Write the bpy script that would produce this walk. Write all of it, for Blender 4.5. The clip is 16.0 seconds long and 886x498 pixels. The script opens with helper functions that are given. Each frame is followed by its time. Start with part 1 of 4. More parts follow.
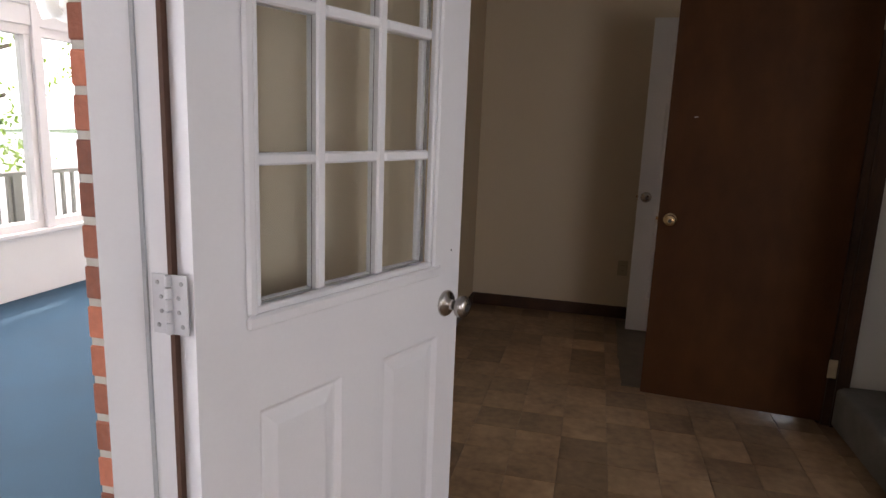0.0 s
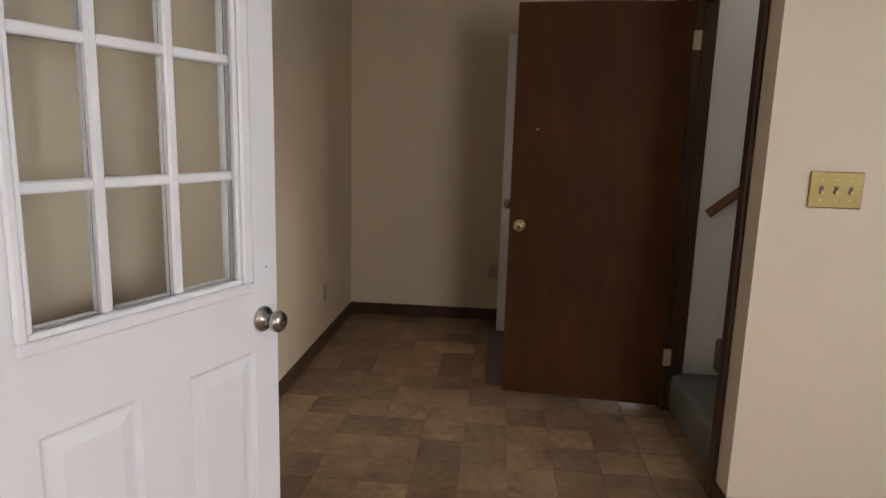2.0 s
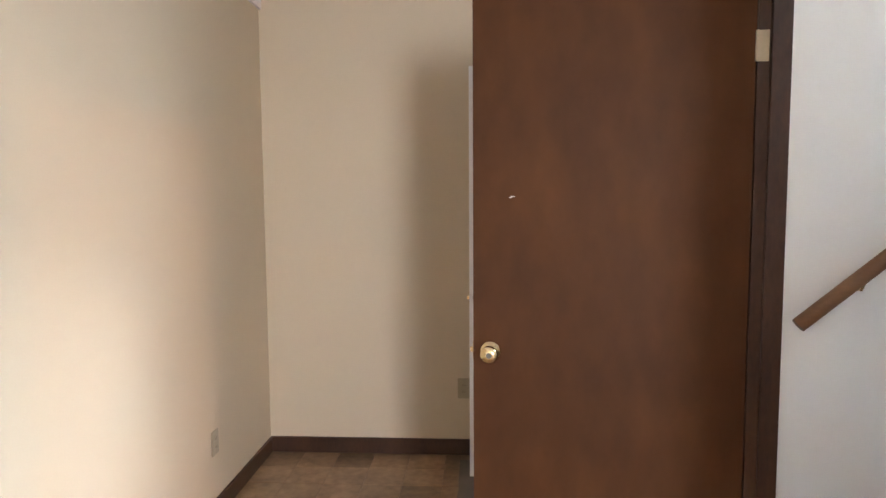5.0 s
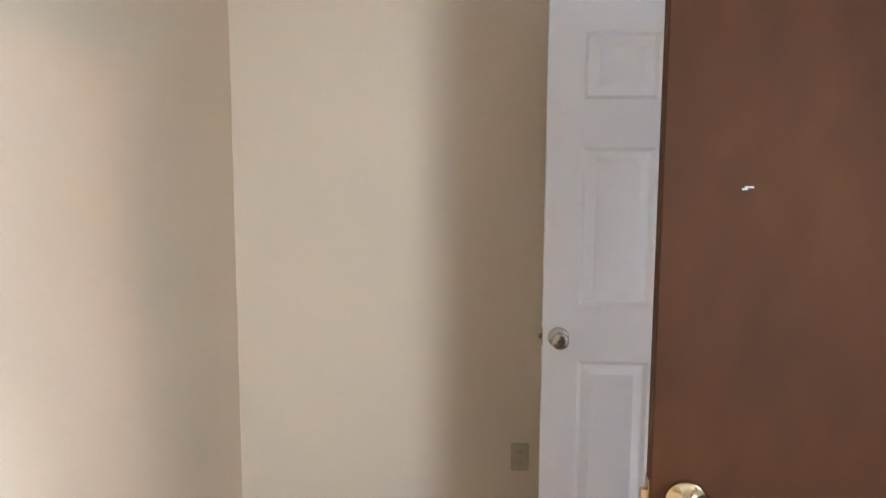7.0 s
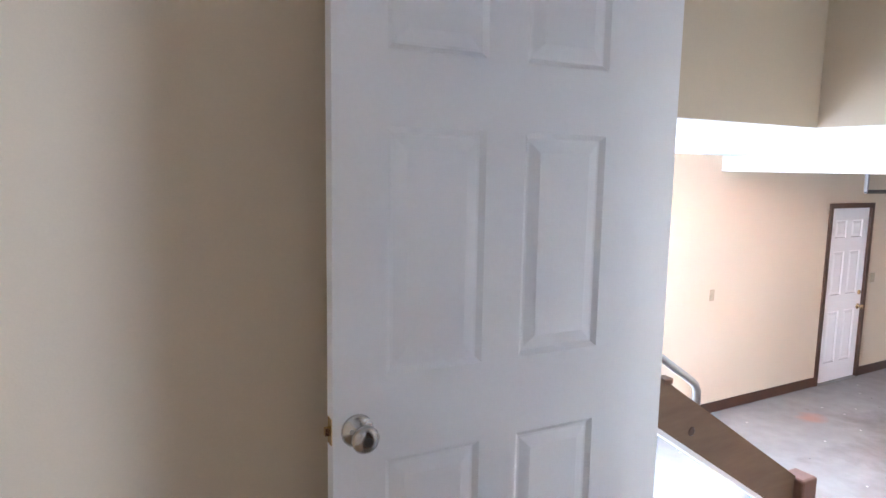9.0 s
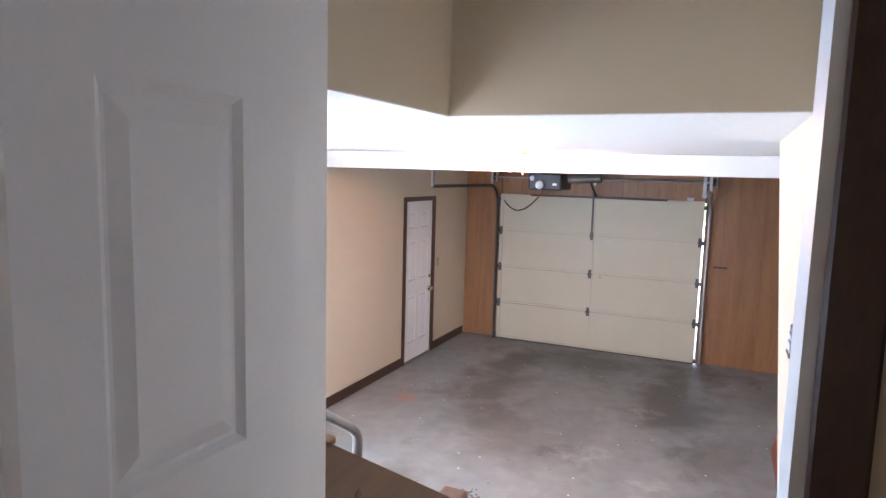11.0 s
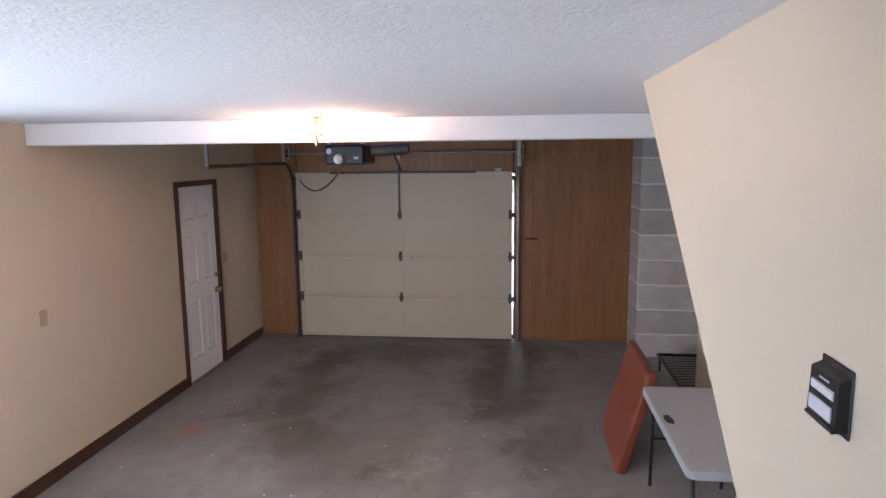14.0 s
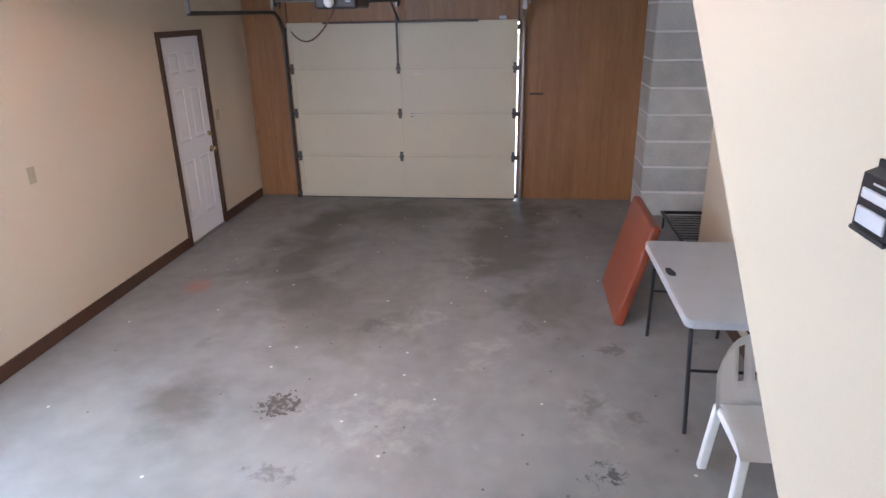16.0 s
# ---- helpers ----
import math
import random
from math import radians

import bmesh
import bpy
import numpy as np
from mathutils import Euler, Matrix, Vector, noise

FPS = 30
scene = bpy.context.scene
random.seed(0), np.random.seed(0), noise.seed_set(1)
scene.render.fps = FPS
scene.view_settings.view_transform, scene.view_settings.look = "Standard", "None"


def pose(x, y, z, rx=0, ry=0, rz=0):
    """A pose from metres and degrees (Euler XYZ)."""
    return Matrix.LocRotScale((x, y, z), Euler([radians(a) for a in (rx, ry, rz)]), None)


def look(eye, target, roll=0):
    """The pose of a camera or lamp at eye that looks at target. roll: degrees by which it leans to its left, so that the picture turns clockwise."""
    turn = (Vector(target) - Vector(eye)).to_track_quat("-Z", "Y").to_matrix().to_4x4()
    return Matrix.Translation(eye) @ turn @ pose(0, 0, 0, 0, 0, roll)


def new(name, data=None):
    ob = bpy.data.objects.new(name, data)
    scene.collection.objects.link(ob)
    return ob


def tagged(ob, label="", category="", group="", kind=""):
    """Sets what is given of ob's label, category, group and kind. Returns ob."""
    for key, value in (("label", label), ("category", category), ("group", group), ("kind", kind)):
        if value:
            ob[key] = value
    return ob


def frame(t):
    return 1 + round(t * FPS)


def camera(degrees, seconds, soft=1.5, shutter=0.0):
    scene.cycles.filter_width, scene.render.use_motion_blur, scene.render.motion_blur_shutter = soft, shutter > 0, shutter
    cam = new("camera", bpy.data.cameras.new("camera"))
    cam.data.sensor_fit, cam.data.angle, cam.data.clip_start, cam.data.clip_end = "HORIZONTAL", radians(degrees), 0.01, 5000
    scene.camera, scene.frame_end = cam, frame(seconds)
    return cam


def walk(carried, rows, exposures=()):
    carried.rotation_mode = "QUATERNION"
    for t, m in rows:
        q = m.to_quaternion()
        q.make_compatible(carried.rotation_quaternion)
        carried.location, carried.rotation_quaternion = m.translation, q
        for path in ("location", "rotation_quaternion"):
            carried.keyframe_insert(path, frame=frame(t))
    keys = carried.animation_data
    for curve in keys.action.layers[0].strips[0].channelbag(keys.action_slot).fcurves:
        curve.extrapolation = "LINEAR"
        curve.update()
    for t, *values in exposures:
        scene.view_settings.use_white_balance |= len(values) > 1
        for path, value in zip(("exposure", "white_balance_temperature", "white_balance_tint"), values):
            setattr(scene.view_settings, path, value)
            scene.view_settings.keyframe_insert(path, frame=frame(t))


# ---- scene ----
cam = camera(69.8, 16.0)
PATH = [
    (0, (0.136, 0.238, 1.357), (-0.311, 2.148, 0.971), 2.3),
    (0.5, (0.176, 0.206, 1.37), (-0.138, 2.143, 0.981), 2.1),
    (1, (0.232, 0.2, 1.373), (0.007, 2.149, 0.983), 2.0),
    (1.5, (0.317, 0.19, 1.38), (0.135, 2.145, 0.999), 1.8),
    (2, (0.391, 0.207, 1.398), (0.227, 2.168, 1.042), 1.7),
    (2.5, (0.43, 0.33, 1.413), (0.359, 2.302, 1.088), 1.5),
    (3, (0.425, 0.528, 1.426), (0.447, 2.51, 1.159), 1.0),
    (3.2, (0.431, 0.595, 1.429), (0.453, 2.578, 1.165), 0.7),
    (5.3, (0.488, 1.668, 1.444), (0.357, 3.657, 1.285), -0.4),
    (5.5, (0.404, 1.778, 1.45), (0.326, 3.769, 1.274), 0.1),
    (6, (0.277, 2.032, 1.446), (0.198, 4.023, 1.276), -0.5),
    (6.5, (0.203, 2.288, 1.431), (0.115, 4.277, 1.239), -0.1),
    (7, (0.151, 2.552, 1.442), (0.091, 4.540, 1.234), 0.3),
    (7.5, (0.067, 2.811, 1.458), (0.223, 4.793, 1.236), 0.1),
    (8, (0.047, 3.021, 1.499), (0.409, 4.966, 1.209), -0.0),
    (8.5, (0.074, 3.205, 1.486), (0.632, 5.108, 1.232), 0.6),
    (9, (0.015, 3.441, 1.478), (0.975, 5.177, 1.221), 1.0),
    (9.5, (0.024, 3.623, 1.48), (1.357, 5.093, 1.227), 0.8),
    (10, (0.128, 3.75, 1.462), (1.667, 5.007, 1.234), 1.2),
    (10.2, (0.169, 3.793, 1.463), (1.775, 4.962, 1.23), 1.5),
    (12.3, (0.748, 4.126, 1.428), (2.689, 4.538, 1.183), -0.2),
    (12.5, (0.807, 4.143, 1.424), (2.756, 4.52, 1.175), -0.3),
    (13, (1.004, 4.215, 1.422), (2.977, 4.435, 1.174), -0.3),
    (13.5, (1.152, 4.248, 1.415), (3.124, 4.45, 1.146), -0.4),
    (14, (1.273, 4.205, 1.392), (3.238, 4.432, 1.097), -0.6),
    (14.5, (1.331, 4.184, 1.366), (3.29, 4.41, 1.031), -0.9),
    (15, (1.36, 4.194, 1.334), (3.306, 4.424, 0.931), -0.9),
    (15.5, (1.36, 4.205, 1.313), (3.264, 4.436, 0.745), -1.1),
    (16, (1.395, 4.198, 1.282), (3.253, 4.429, 0.58), -1.1),
]
EXPOSURES = [(0, 0.32, 6840, 18), (0.4, 0.5, 6840, 17), (1.0, 0.88, 6840, 17), (1.5, 0.95, 6940, 16), (2.0, 0.85, 6940, 16), (2.5, 1.05, 6940, 16), (3, 1.72, 6840, 17), (5.5, 2.8, 6120, 13), (7, 3.0, 5650, 11), (7.5, 3.1, 5580, 11), (8.5, 3.0, 5280, 11), (9, 2.85, 5130, 11), (9.5, 2.6, 5080, 11), (10, 2.5, 5180, 12), (12.4, 1.15, 5770, 14), (13.5, 1.05, 5720, 15), (14.5, 1.05, 5720, 15), (15.5, 1.15, 5770, 16), (16, 1.58, 5520, 13)]
walk(cam, [(t, look(e, g, r)) for t, e, g, r in PATH], EXPOSURES)

# ---- world, sun and large lights ----
SUN_UP, SUN_FROM = 60, 290
world = bpy.data.worlds.new("sky")
scene.world = world
world.use_nodes = True
sky = world.node_tree.nodes.new("ShaderNodeTexSky")
sky.sky_type, sky.sun_disc = "NISHITA", False
sky.sun_elevation, sky.sun_rotation = radians(SUN_UP), radians(SUN_FROM)
world.node_tree.links.new(sky.outputs[0], world.node_tree.nodes["Background"].inputs[0])
world.node_tree.nodes["Background"].inputs[1].default_value = 0.15
sun = new("sun", bpy.data.lights.new("sun", "SUN"))
sun.data.energy, sun.data.angle, sun.data.color = 5.0, radians(0.5), (1, 0.95, 0.88)
sun.matrix_basis = pose(0, 0, 20, 90 - SUN_UP, 0, 180 - SUN_FROM)


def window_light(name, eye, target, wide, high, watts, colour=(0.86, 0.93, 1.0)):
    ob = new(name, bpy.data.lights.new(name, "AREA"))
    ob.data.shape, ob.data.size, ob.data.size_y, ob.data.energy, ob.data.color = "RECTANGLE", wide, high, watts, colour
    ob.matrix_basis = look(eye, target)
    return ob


window_light("den_daylight", (2.4, -3.18, 1.375), (2.4, 0, 1.375), 1.0, 1.3, 34, (0.93, 0.94, 1.0))
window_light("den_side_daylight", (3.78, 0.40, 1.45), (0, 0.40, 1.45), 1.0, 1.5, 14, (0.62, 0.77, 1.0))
window_light("garage_daylight", (2.85, 7.52, 0.40), (2.85, 0, 0.40), 2.1, 1.4, 35, (0.74, 0.85, 1.0))
# Fill lamp in an added, unseen west window, to brighten the garage's far end.
window_light("garage_west_fill", (1.44, 6.2, 0.45), (9, 6.2, 0.45), 1.3, 1.2, 15, (0.95, 0.94, 1.0))
window_light("stair_daylight", (5.58, 3.06, 4.05), (1.5, 3.06, 2.0), 0.8, 1.2, 27, (0.74, 0.86, 1.0))
window_light("sunroom_daylight", (-3.75, 2.7, 1.2), (0, 2.7, 0.9), 6.5, 1.4, 200)
BULB_STRENGTH = 165

# ---- small helpers ----
from itertools import product


def part(name, bm, material, parent=None, label="", smooth=False):
    me = bpy.data.meshes.new(name)
    bmesh.ops.recalc_face_normals(bm, faces=bm.faces[:])
    bm.to_mesh(me)
    bm.free()
    me.materials.append(material)
    if smooth:
        for p in me.polygons:
            p.use_smooth = True
    ob = new(name, me)
    ob.parent = parent
    if label:
        tagged(ob, label)
    return ob


def thing(name, x, y, z, rz, label, category, group="", rx=0, ry=0):
    ob = new(name)
    ob.matrix_basis = pose(x, y, z, rx, ry, rz)
    return tagged(ob, label, category, group)


def structure(ob, label, category):
    return tagged(ob, label, category, kind="structure")


def box(x0, x1, y0, y1, z0, z1, bevel=0.0, bm=None, seg=1):
    bm = bm or bmesh.new()
    vs = [bm.verts.new(c) for c in product((x0, x1), (y0, y1), (z0, z1))]
    fs = [bm.faces.new([vs[i] for i in q]) for q in
          ((0, 1, 3, 2), (4, 6, 7, 5), (0, 4, 5, 1), (2, 3, 7, 6), (0, 2, 6, 4), (1, 5, 7, 3))]
    if bevel:
        es = list({e for f in fs for e in f.edges})
        bmesh.ops.bevel(bm, geom=es, offset=bevel, segments=seg, affect="EDGES", profile=0.5)
    return bm


def prism(points, axis, a, b, bm=None):
    """A polygon of 2D points, drawn out along an axis from a to b."""
    bm = bm or bmesh.new()
    put = {"x": lambda p, t: (t, p[0], p[1]), "y": lambda p, t: (p[0], t, p[1]), "z": lambda p, t: (p[0], p[1], t)}[axis]
    low = [bm.verts.new(put(p, a)) for p in points]
    high = [bm.verts.new(put(p, b)) for p in points]
    bm.faces.new(low)
    bm.faces.new(high[::-1])
    n = len(points)
    for i in range(n):
        bm.faces.new((low[i], low[(i + 1) % n], high[(i + 1) % n], high[i]))
    return bm


def tube(points, r, sides=10, bm=None):
    """A round bar along a polyline."""
    bm = bm or bmesh.new()
    pts = [Vector(p) for p in points]
    rings = []
    for i, p in enumerate(pts):
        d = (pts[min(i + 1, len(pts) - 1)] - pts[max(i - 1, 0)]).normalized()
        up = Vector((0, 0, 1)) if abs(d.z) < 0.9 else Vector((1, 0, 0))
        a = d.cross(up).normalized()
        b = d.cross(a)
        rings.append([bm.verts.new(p + r * (a * math.cos(k * math.tau / sides) + b * math.sin(k * math.tau / sides))) for k in range(sides)])
    for u, v in zip(rings, rings[1:]):
        for k in range(sides):
            bm.faces.new((u[k], u[(k + 1) % sides], v[(k + 1) % sides], v[k]))
    bm.faces.new(rings[0])
    bm.faces.new(rings[-1][::-1])
    return bm


def lathe(profile, sides=20, bm=None, m=None):
    """Pairs of radius and height, turned about z, then moved by m."""
    bm = bm or bmesh.new()
    m = m or Matrix()
    rings = [[bm.verts.new(m @ Vector((r * math.cos(k * math.tau / sides), r * math.sin(k * math.tau / sides), h))) for k in range(sides)] for r, h in profile]
    for u, v in zip(rings, rings[1:]):
        for k in range(sides):
            bm.faces.new((u[k], u[(k + 1) % sides], v[(k + 1) % sides], v[k]))
    bm.faces.new(rings[0])
    bm.faces.new(rings[-1][::-1])
    return bm


# ---- materials ----
def material(name, colour, rough=0.6, metal=0.0, vary=0.1, coarse=1.5, fine=40.0, bump=0.05, dark=None, stretch=(1, 1, 1), each=0.0, coat=0.0):
    """A painted or natural surface: broad mottling, fine grain and relief, and a shade of its own for each piece."""
    m = bpy.data.materials.new(name)
    m.use_nodes = True
    n, l = m.node_tree.nodes, m.node_tree.links
    b = n["Principled BSDF"]
    b.inputs["Metallic"].default_value = metal
    b.inputs["Coat Weight"].default_value = coat
    co = n.new("ShaderNodeTexCoord")
    mp = n.new("ShaderNodeMapping")
    mp.inputs["Scale"].default_value = stretch
    l.new(co.outputs["Object"], mp.inputs["Vector"])
    big, small = n.new("ShaderNodeTexNoise"), n.new("ShaderNodeTexNoise")
    big.inputs["Scale"].default_value, big.inputs["Detail"].default_value = coarse, 4
    small.inputs["Scale"].default_value, small.inputs["Detail"].default_value = fine, 5
    for t in (big, small):
        l.new(mp.outputs["Vector"], t.inputs["Vector"])
    ramp = n.new("ShaderNodeValToRGB")
    ramp.color_ramp.elements[0].position, ramp.color_ramp.elements[1].position = 0.3, 0.7
    d = dark or tuple(c * (1 - vary * 2) for c in colour)
    ramp.color_ramp.elements[0].color = (*d, 1)
    ramp.color_ramp.elements[1].color = (*colour, 1)
    both = n.new("ShaderNodeMix")
    both.inputs[0].default_value = 0.4
    l.new(big.outputs["Fac"], both.inputs[2])
    l.new(small.outputs["Fac"], both.inputs[3])
    l.new(both.outputs[0], ramp.inputs["Fac"])
    out = ramp.outputs["Color"]
    if each:
        info = n.new("ShaderNodeObjectInfo")
        apart, moved = n.new("ShaderNodeMath"), n.new("ShaderNodeVectorMath")
        apart.operation, apart.inputs[1].default_value = "MULTIPLY", 37.0
        l.new(info.outputs["Random"], apart.inputs[0])
        l.new(mp.outputs["Vector"], moved.inputs[0])
        l.new(apart.outputs[0], moved.inputs[1])
        for t in (big, small):
            l.new(moved.outputs[0], t.inputs["Vector"])
        rng = n.new("ShaderNodeMapRange")
        rng.inputs[3].default_value, rng.inputs[4].default_value = 1 - each, 1 + each
        l.new(info.outputs["Random"], rng.inputs[0])
        hsv = n.new("ShaderNodeHueSaturation")
        l.new(rng.outputs[0], hsv.inputs["Value"])
        l.new(out, hsv.inputs["Color"])
        out = hsv.outputs["Color"]
    l.new(out, b.inputs["Base Color"])
    rr = n.new("ShaderNodeMapRange")
    rr.inputs[3].default_value, rr.inputs[4].default_value = max(rough - 0.08, 0.02), min(rough + 0.08, 1)
    l.new(big.outputs["Fac"], rr.inputs[0])
    l.new(rr.outputs[0], b.inputs["Roughness"])
    if bump:
        bp = n.new("ShaderNodeBump")
        bp.inputs["Strength"].default_value, bp.inputs["Distance"].default_value = bump, 0.01
        l.new(small.outputs["Fac"], bp.inputs["Height"])
        l.new(bp.outputs["Normal"], b.inputs["Normal"])
    return m


def glass_material(name, tint=(0.95, 0.97, 0.96)):
    m = bpy.data.materials.new(name)
    m.use_nodes = True
    b = m.node_tree.nodes["Principled BSDF"]
    b.inputs["Base Color"].default_value = (*tint, 1)
    b.inputs["Transmission Weight"].default_value, b.inputs["Roughness"].default_value, b.inputs["IOR"].default_value = 1, 0.01, 1.45
    return m


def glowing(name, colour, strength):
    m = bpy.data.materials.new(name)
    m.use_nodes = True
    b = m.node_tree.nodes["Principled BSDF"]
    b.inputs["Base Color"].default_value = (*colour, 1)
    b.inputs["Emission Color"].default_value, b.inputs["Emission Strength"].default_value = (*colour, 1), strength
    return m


def concrete_floor():
    """Old garage slab: cloudy grey with tyre grime, oil spatter, scuffs, pale scrapes, paint drips and one rusty spot."""
    m = material("concrete", (0.305, 0.30, 0.288), 0.55, vary=0.2, coarse=1.1, fine=7, bump=0.05)
    n, l = m.node_tree.nodes, m.node_tree.links
    b = n["Principled BSDF"]
    co = n.new("ShaderNodeTexCoord")

    def noise_texture(scale, detail, rough, warp=0.0):
        t = n.new("ShaderNodeTexNoise")
        t.inputs["Scale"].default_value, t.inputs["Detail"].default_value, t.inputs["Roughness"].default_value = scale, detail, rough
        t.inputs["Distortion"].default_value = warp
        l.new(co.outputs["Object"], t.inputs["Vector"])
        return t.outputs["Fac"]

    grit, flakes, cloud, scrape = noise_texture(24, 6, 0.62), noise_texture(9, 8, 0.7, 0.6), noise_texture(1.9, 6, 0.6, 0.4), noise_texture(6, 8, 0.7, 0.3)
    state = [b.inputs["Base Color"].links[0].from_socket]

    def lay(mask, colour):
        mix = n.new("ShaderNodeMix")
        mix.data_type = "RGBA"
        l.new(mask, mix.inputs[0])
        l.new(state[0], mix.inputs[6])
        mix.inputs[7].default_value = (*colour, 1)
        state[0] = mix.outputs[2]

    def stain(x, y, rx, ry, colour, power, level, texture, soft):
        """The texture must pass a level that rises towards the stain's rim."""
        near = n.new("ShaderNodeMapping")
        near.vector_type = "TEXTURE"
        near.inputs["Location"].default_value, near.inputs["Scale"].default_value = (x, y, SLAB_TOP), (rx, ry, 1)
        l.new(co.outputs["Object"], near.inputs["Vector"])
        far = n.new("ShaderNodeVectorMath")
        far.operation = "LENGTH"
        l.new(near.outputs[0], far.inputs[0])
        fall = n.new("ShaderNodeMapRange")
        fall.inputs[1].default_value, fall.inputs[2].default_value, fall.inputs[3].default_value, fall.inputs[4].default_value = 0.2, 1.1, 0.0, -0.55
        l.new(far.outputs["Value"], fall.inputs[0])
        add = n.new("ShaderNodeMath")
        l.new(fall.outputs[0], add.inputs[0])
        l.new(texture, add.inputs[1])
        sharp = n.new("ShaderNodeMapRange")
        sharp.inputs[1].default_value, sharp.inputs[2].default_value, sharp.inputs[4].default_value = level - soft, level + soft, power
        l.new(add.outputs[0], sharp.inputs[0])
        lay(sharp.outputs[0], colour)

    # broad brown grime left by wheels, towards the overhead door
    for x, y, rx, ry, power in ((7.3, 6.35, 2.6, 0.75, 0.62), (7.7, 4.3, 2.4, 0.8, 0.66), (8.6, 5.4, 1.0, 2.4, 0.6), (6.0, 5.5, 1.5, 1.0, 0.4), (4.6, 6.25, 0.7, 0.45, 0.6), (6.2, 3.9, 1.0, 0.6, 0.4)):
        stain(x, y, rx, ry, (0.088, 0.077, 0.060), power + 0.12, 0.33, cloud, 0.15)
    # pale scrapes
    for x, y, rx, ry in ((5.75, 4.95, 0.75, 0.7), (7.05, 4.6, 0.8, 0.5), (4.5, 5.0, 1.2, 1.4), (5.3, 4.4, 0.8, 0.5), (4.6, 3.7, 0.9, 0.5)):
        stain(x, y, rx, ry, (0.50, 0.485, 0.45), 0.32, 0.53, scrape, 0.09)
    # dark scuffs and lifted patches
    for x, y, rx, ry, power in ((5.66, 5.30, 0.34, 0.22, 0.6), (5.40, 3.50, 0.26, 0.24, 0.62), (4.63, 3.48, 0.20, 0.14, 0.6), (3.95, 5.45, 0.22, 0.36, 0.62), (4.75, 3.75, 0.34, 0.26, 0.42), (8.54, 3.49, 0.22, 0.10, 0.75), (5.7, 4.1, 0.3, 0.28, 0.4), (4.35, 3.32, 0.06, 0.06, 0.7)):
        stain(x, y, rx, ry, (0.085, 0.078, 0.075), power, 0.47, flakes, 0.07)
    # oil spatter and the rusty spot
    stain(4.57, 5.62, 0.34, 0.34, (0.045, 0.036, 0.030), 0.9, 0.46, grit, 0.03)
    stain(4.57, 5.62, 0.20, 0.18, (0.085, 0.070, 0.058), 0.6, 0.42, flakes, 0.14)
    stain(4.12, 3.75, 0.40, 0.34, (0.040, 0.036, 0.035), 0.85, 0.51, flakes, 0.03)
    stain(6.22, 6.98, 0.24, 0.20, (0.42, 0.15, 0.08), 0.55, 0.34, cloud, 0.14)
    # sparse drips of white paint and dark specks
    for scale, size, colour, keep in ((3.6, 0.042, (0.72, 0.71, 0.68), 0.86), (4.3, 0.042, (0.06, 0.055, 0.05), 0.86)):
        cell = n.new("ShaderNodeTexVoronoi")
        cell.voronoi_dimensions, cell.inputs["Scale"].default_value = "2D", scale
        l.new(co.outputs["Object"], cell.inputs["Vector"])
        spot = n.new("ShaderNodeMapRange")
        spot.inputs[1].default_value, spot.inputs[2].default_value, spot.inputs[3].default_value, spot.inputs[4].default_value = size * 0.75, size, 0.75, 0
        l.new(cell.outputs["Distance"], spot.inputs[0])
        tone = n.new("ShaderNodeSeparateColor")
        l.new(cell.outputs["Color"], tone.inputs[0])
        some = n.new("ShaderNodeMath")
        some.operation, some.inputs[1].default_value = "GREATER_THAN", keep
        l.new(tone.outputs[0], some.inputs[0])
        both = n.new("ShaderNodeMath")
        both.operation = "MULTIPLY"
        l.new(spot.outputs[0], both.inputs[0])
        l.new(some.outputs[0], both.inputs[1])
        lay(both.outputs[0], colour)
    l.new(state[0], b.inputs["Base Color"])
    return m


SLAB_TOP = -0.965
CREAM = material("cream_wall_paint", (0.63, 0.535, 0.40), 0.55, vary=0.03, coarse=0.8, fine=180, bump=0.04)
# The same cream, yellowed to put the hall's warm light into the colour.
LIT_HALL_CREAM = material("warm_lit_cream_paint", (0.655, 0.545, 0.39), 0.55, vary=0.03, coarse=0.8, fine=180, bump=0.04)
STAIR_WHITE = material("stair_wall_paint", (0.78, 0.75, 0.70), 0.6, vary=0.03, fine=180, bump=0.04)
POPCORN = material("popcorn_ceiling", (0.83, 0.83, 0.82), 0.9, vary=0.05, coarse=30, fine=80, bump=0.38)
BEAM_WHITE = material("white_beam_paint", (0.83, 0.82, 0.81), 0.8, vary=0.04, coarse=2, fine=120, bump=0.15)
WHITE = material("white_door_paint", (0.85, 0.85, 0.87), 0.38, vary=0.02, coarse=3, fine=120, bump=0.03)
DOOR_WOOD = material("dark_mahogany_door", (0.100, 0.039, 0.0135), 0.55, vary=0.2, coarse=2.4, fine=9, bump=0.04, dark=(0.056, 0.021, 0.008), stretch=(1.5, 1.5, 0.8))
DOOR_WOOD.node_tree.nodes["Principled BSDF"].inputs["Specular IOR Level"].default_value = 0.12
TRIM = material("dark_stained_trim", (0.085, 0.037, 0.018), 0.38, vary=0.2, coarse=3, fine=30, bump=0.06, dark=(0.034, 0.015, 0.009), stretch=(3, 3, 1))
RAIL_WOOD = material("handrail_wood", (0.26, 0.13, 0.06), 0.45, vary=0.2, coarse=4, fine=25, bump=0.08, stretch=(0.6, 4, 4))
BOARD_WOOD = material("knotty_guard_board", (0.18, 0.11, 0.06), 0.55, vary=0.25, coarse=5, fine=16, bump=0.1, dark=(0.13, 0.07, 0.036), stretch=(0.7, 4, 4))
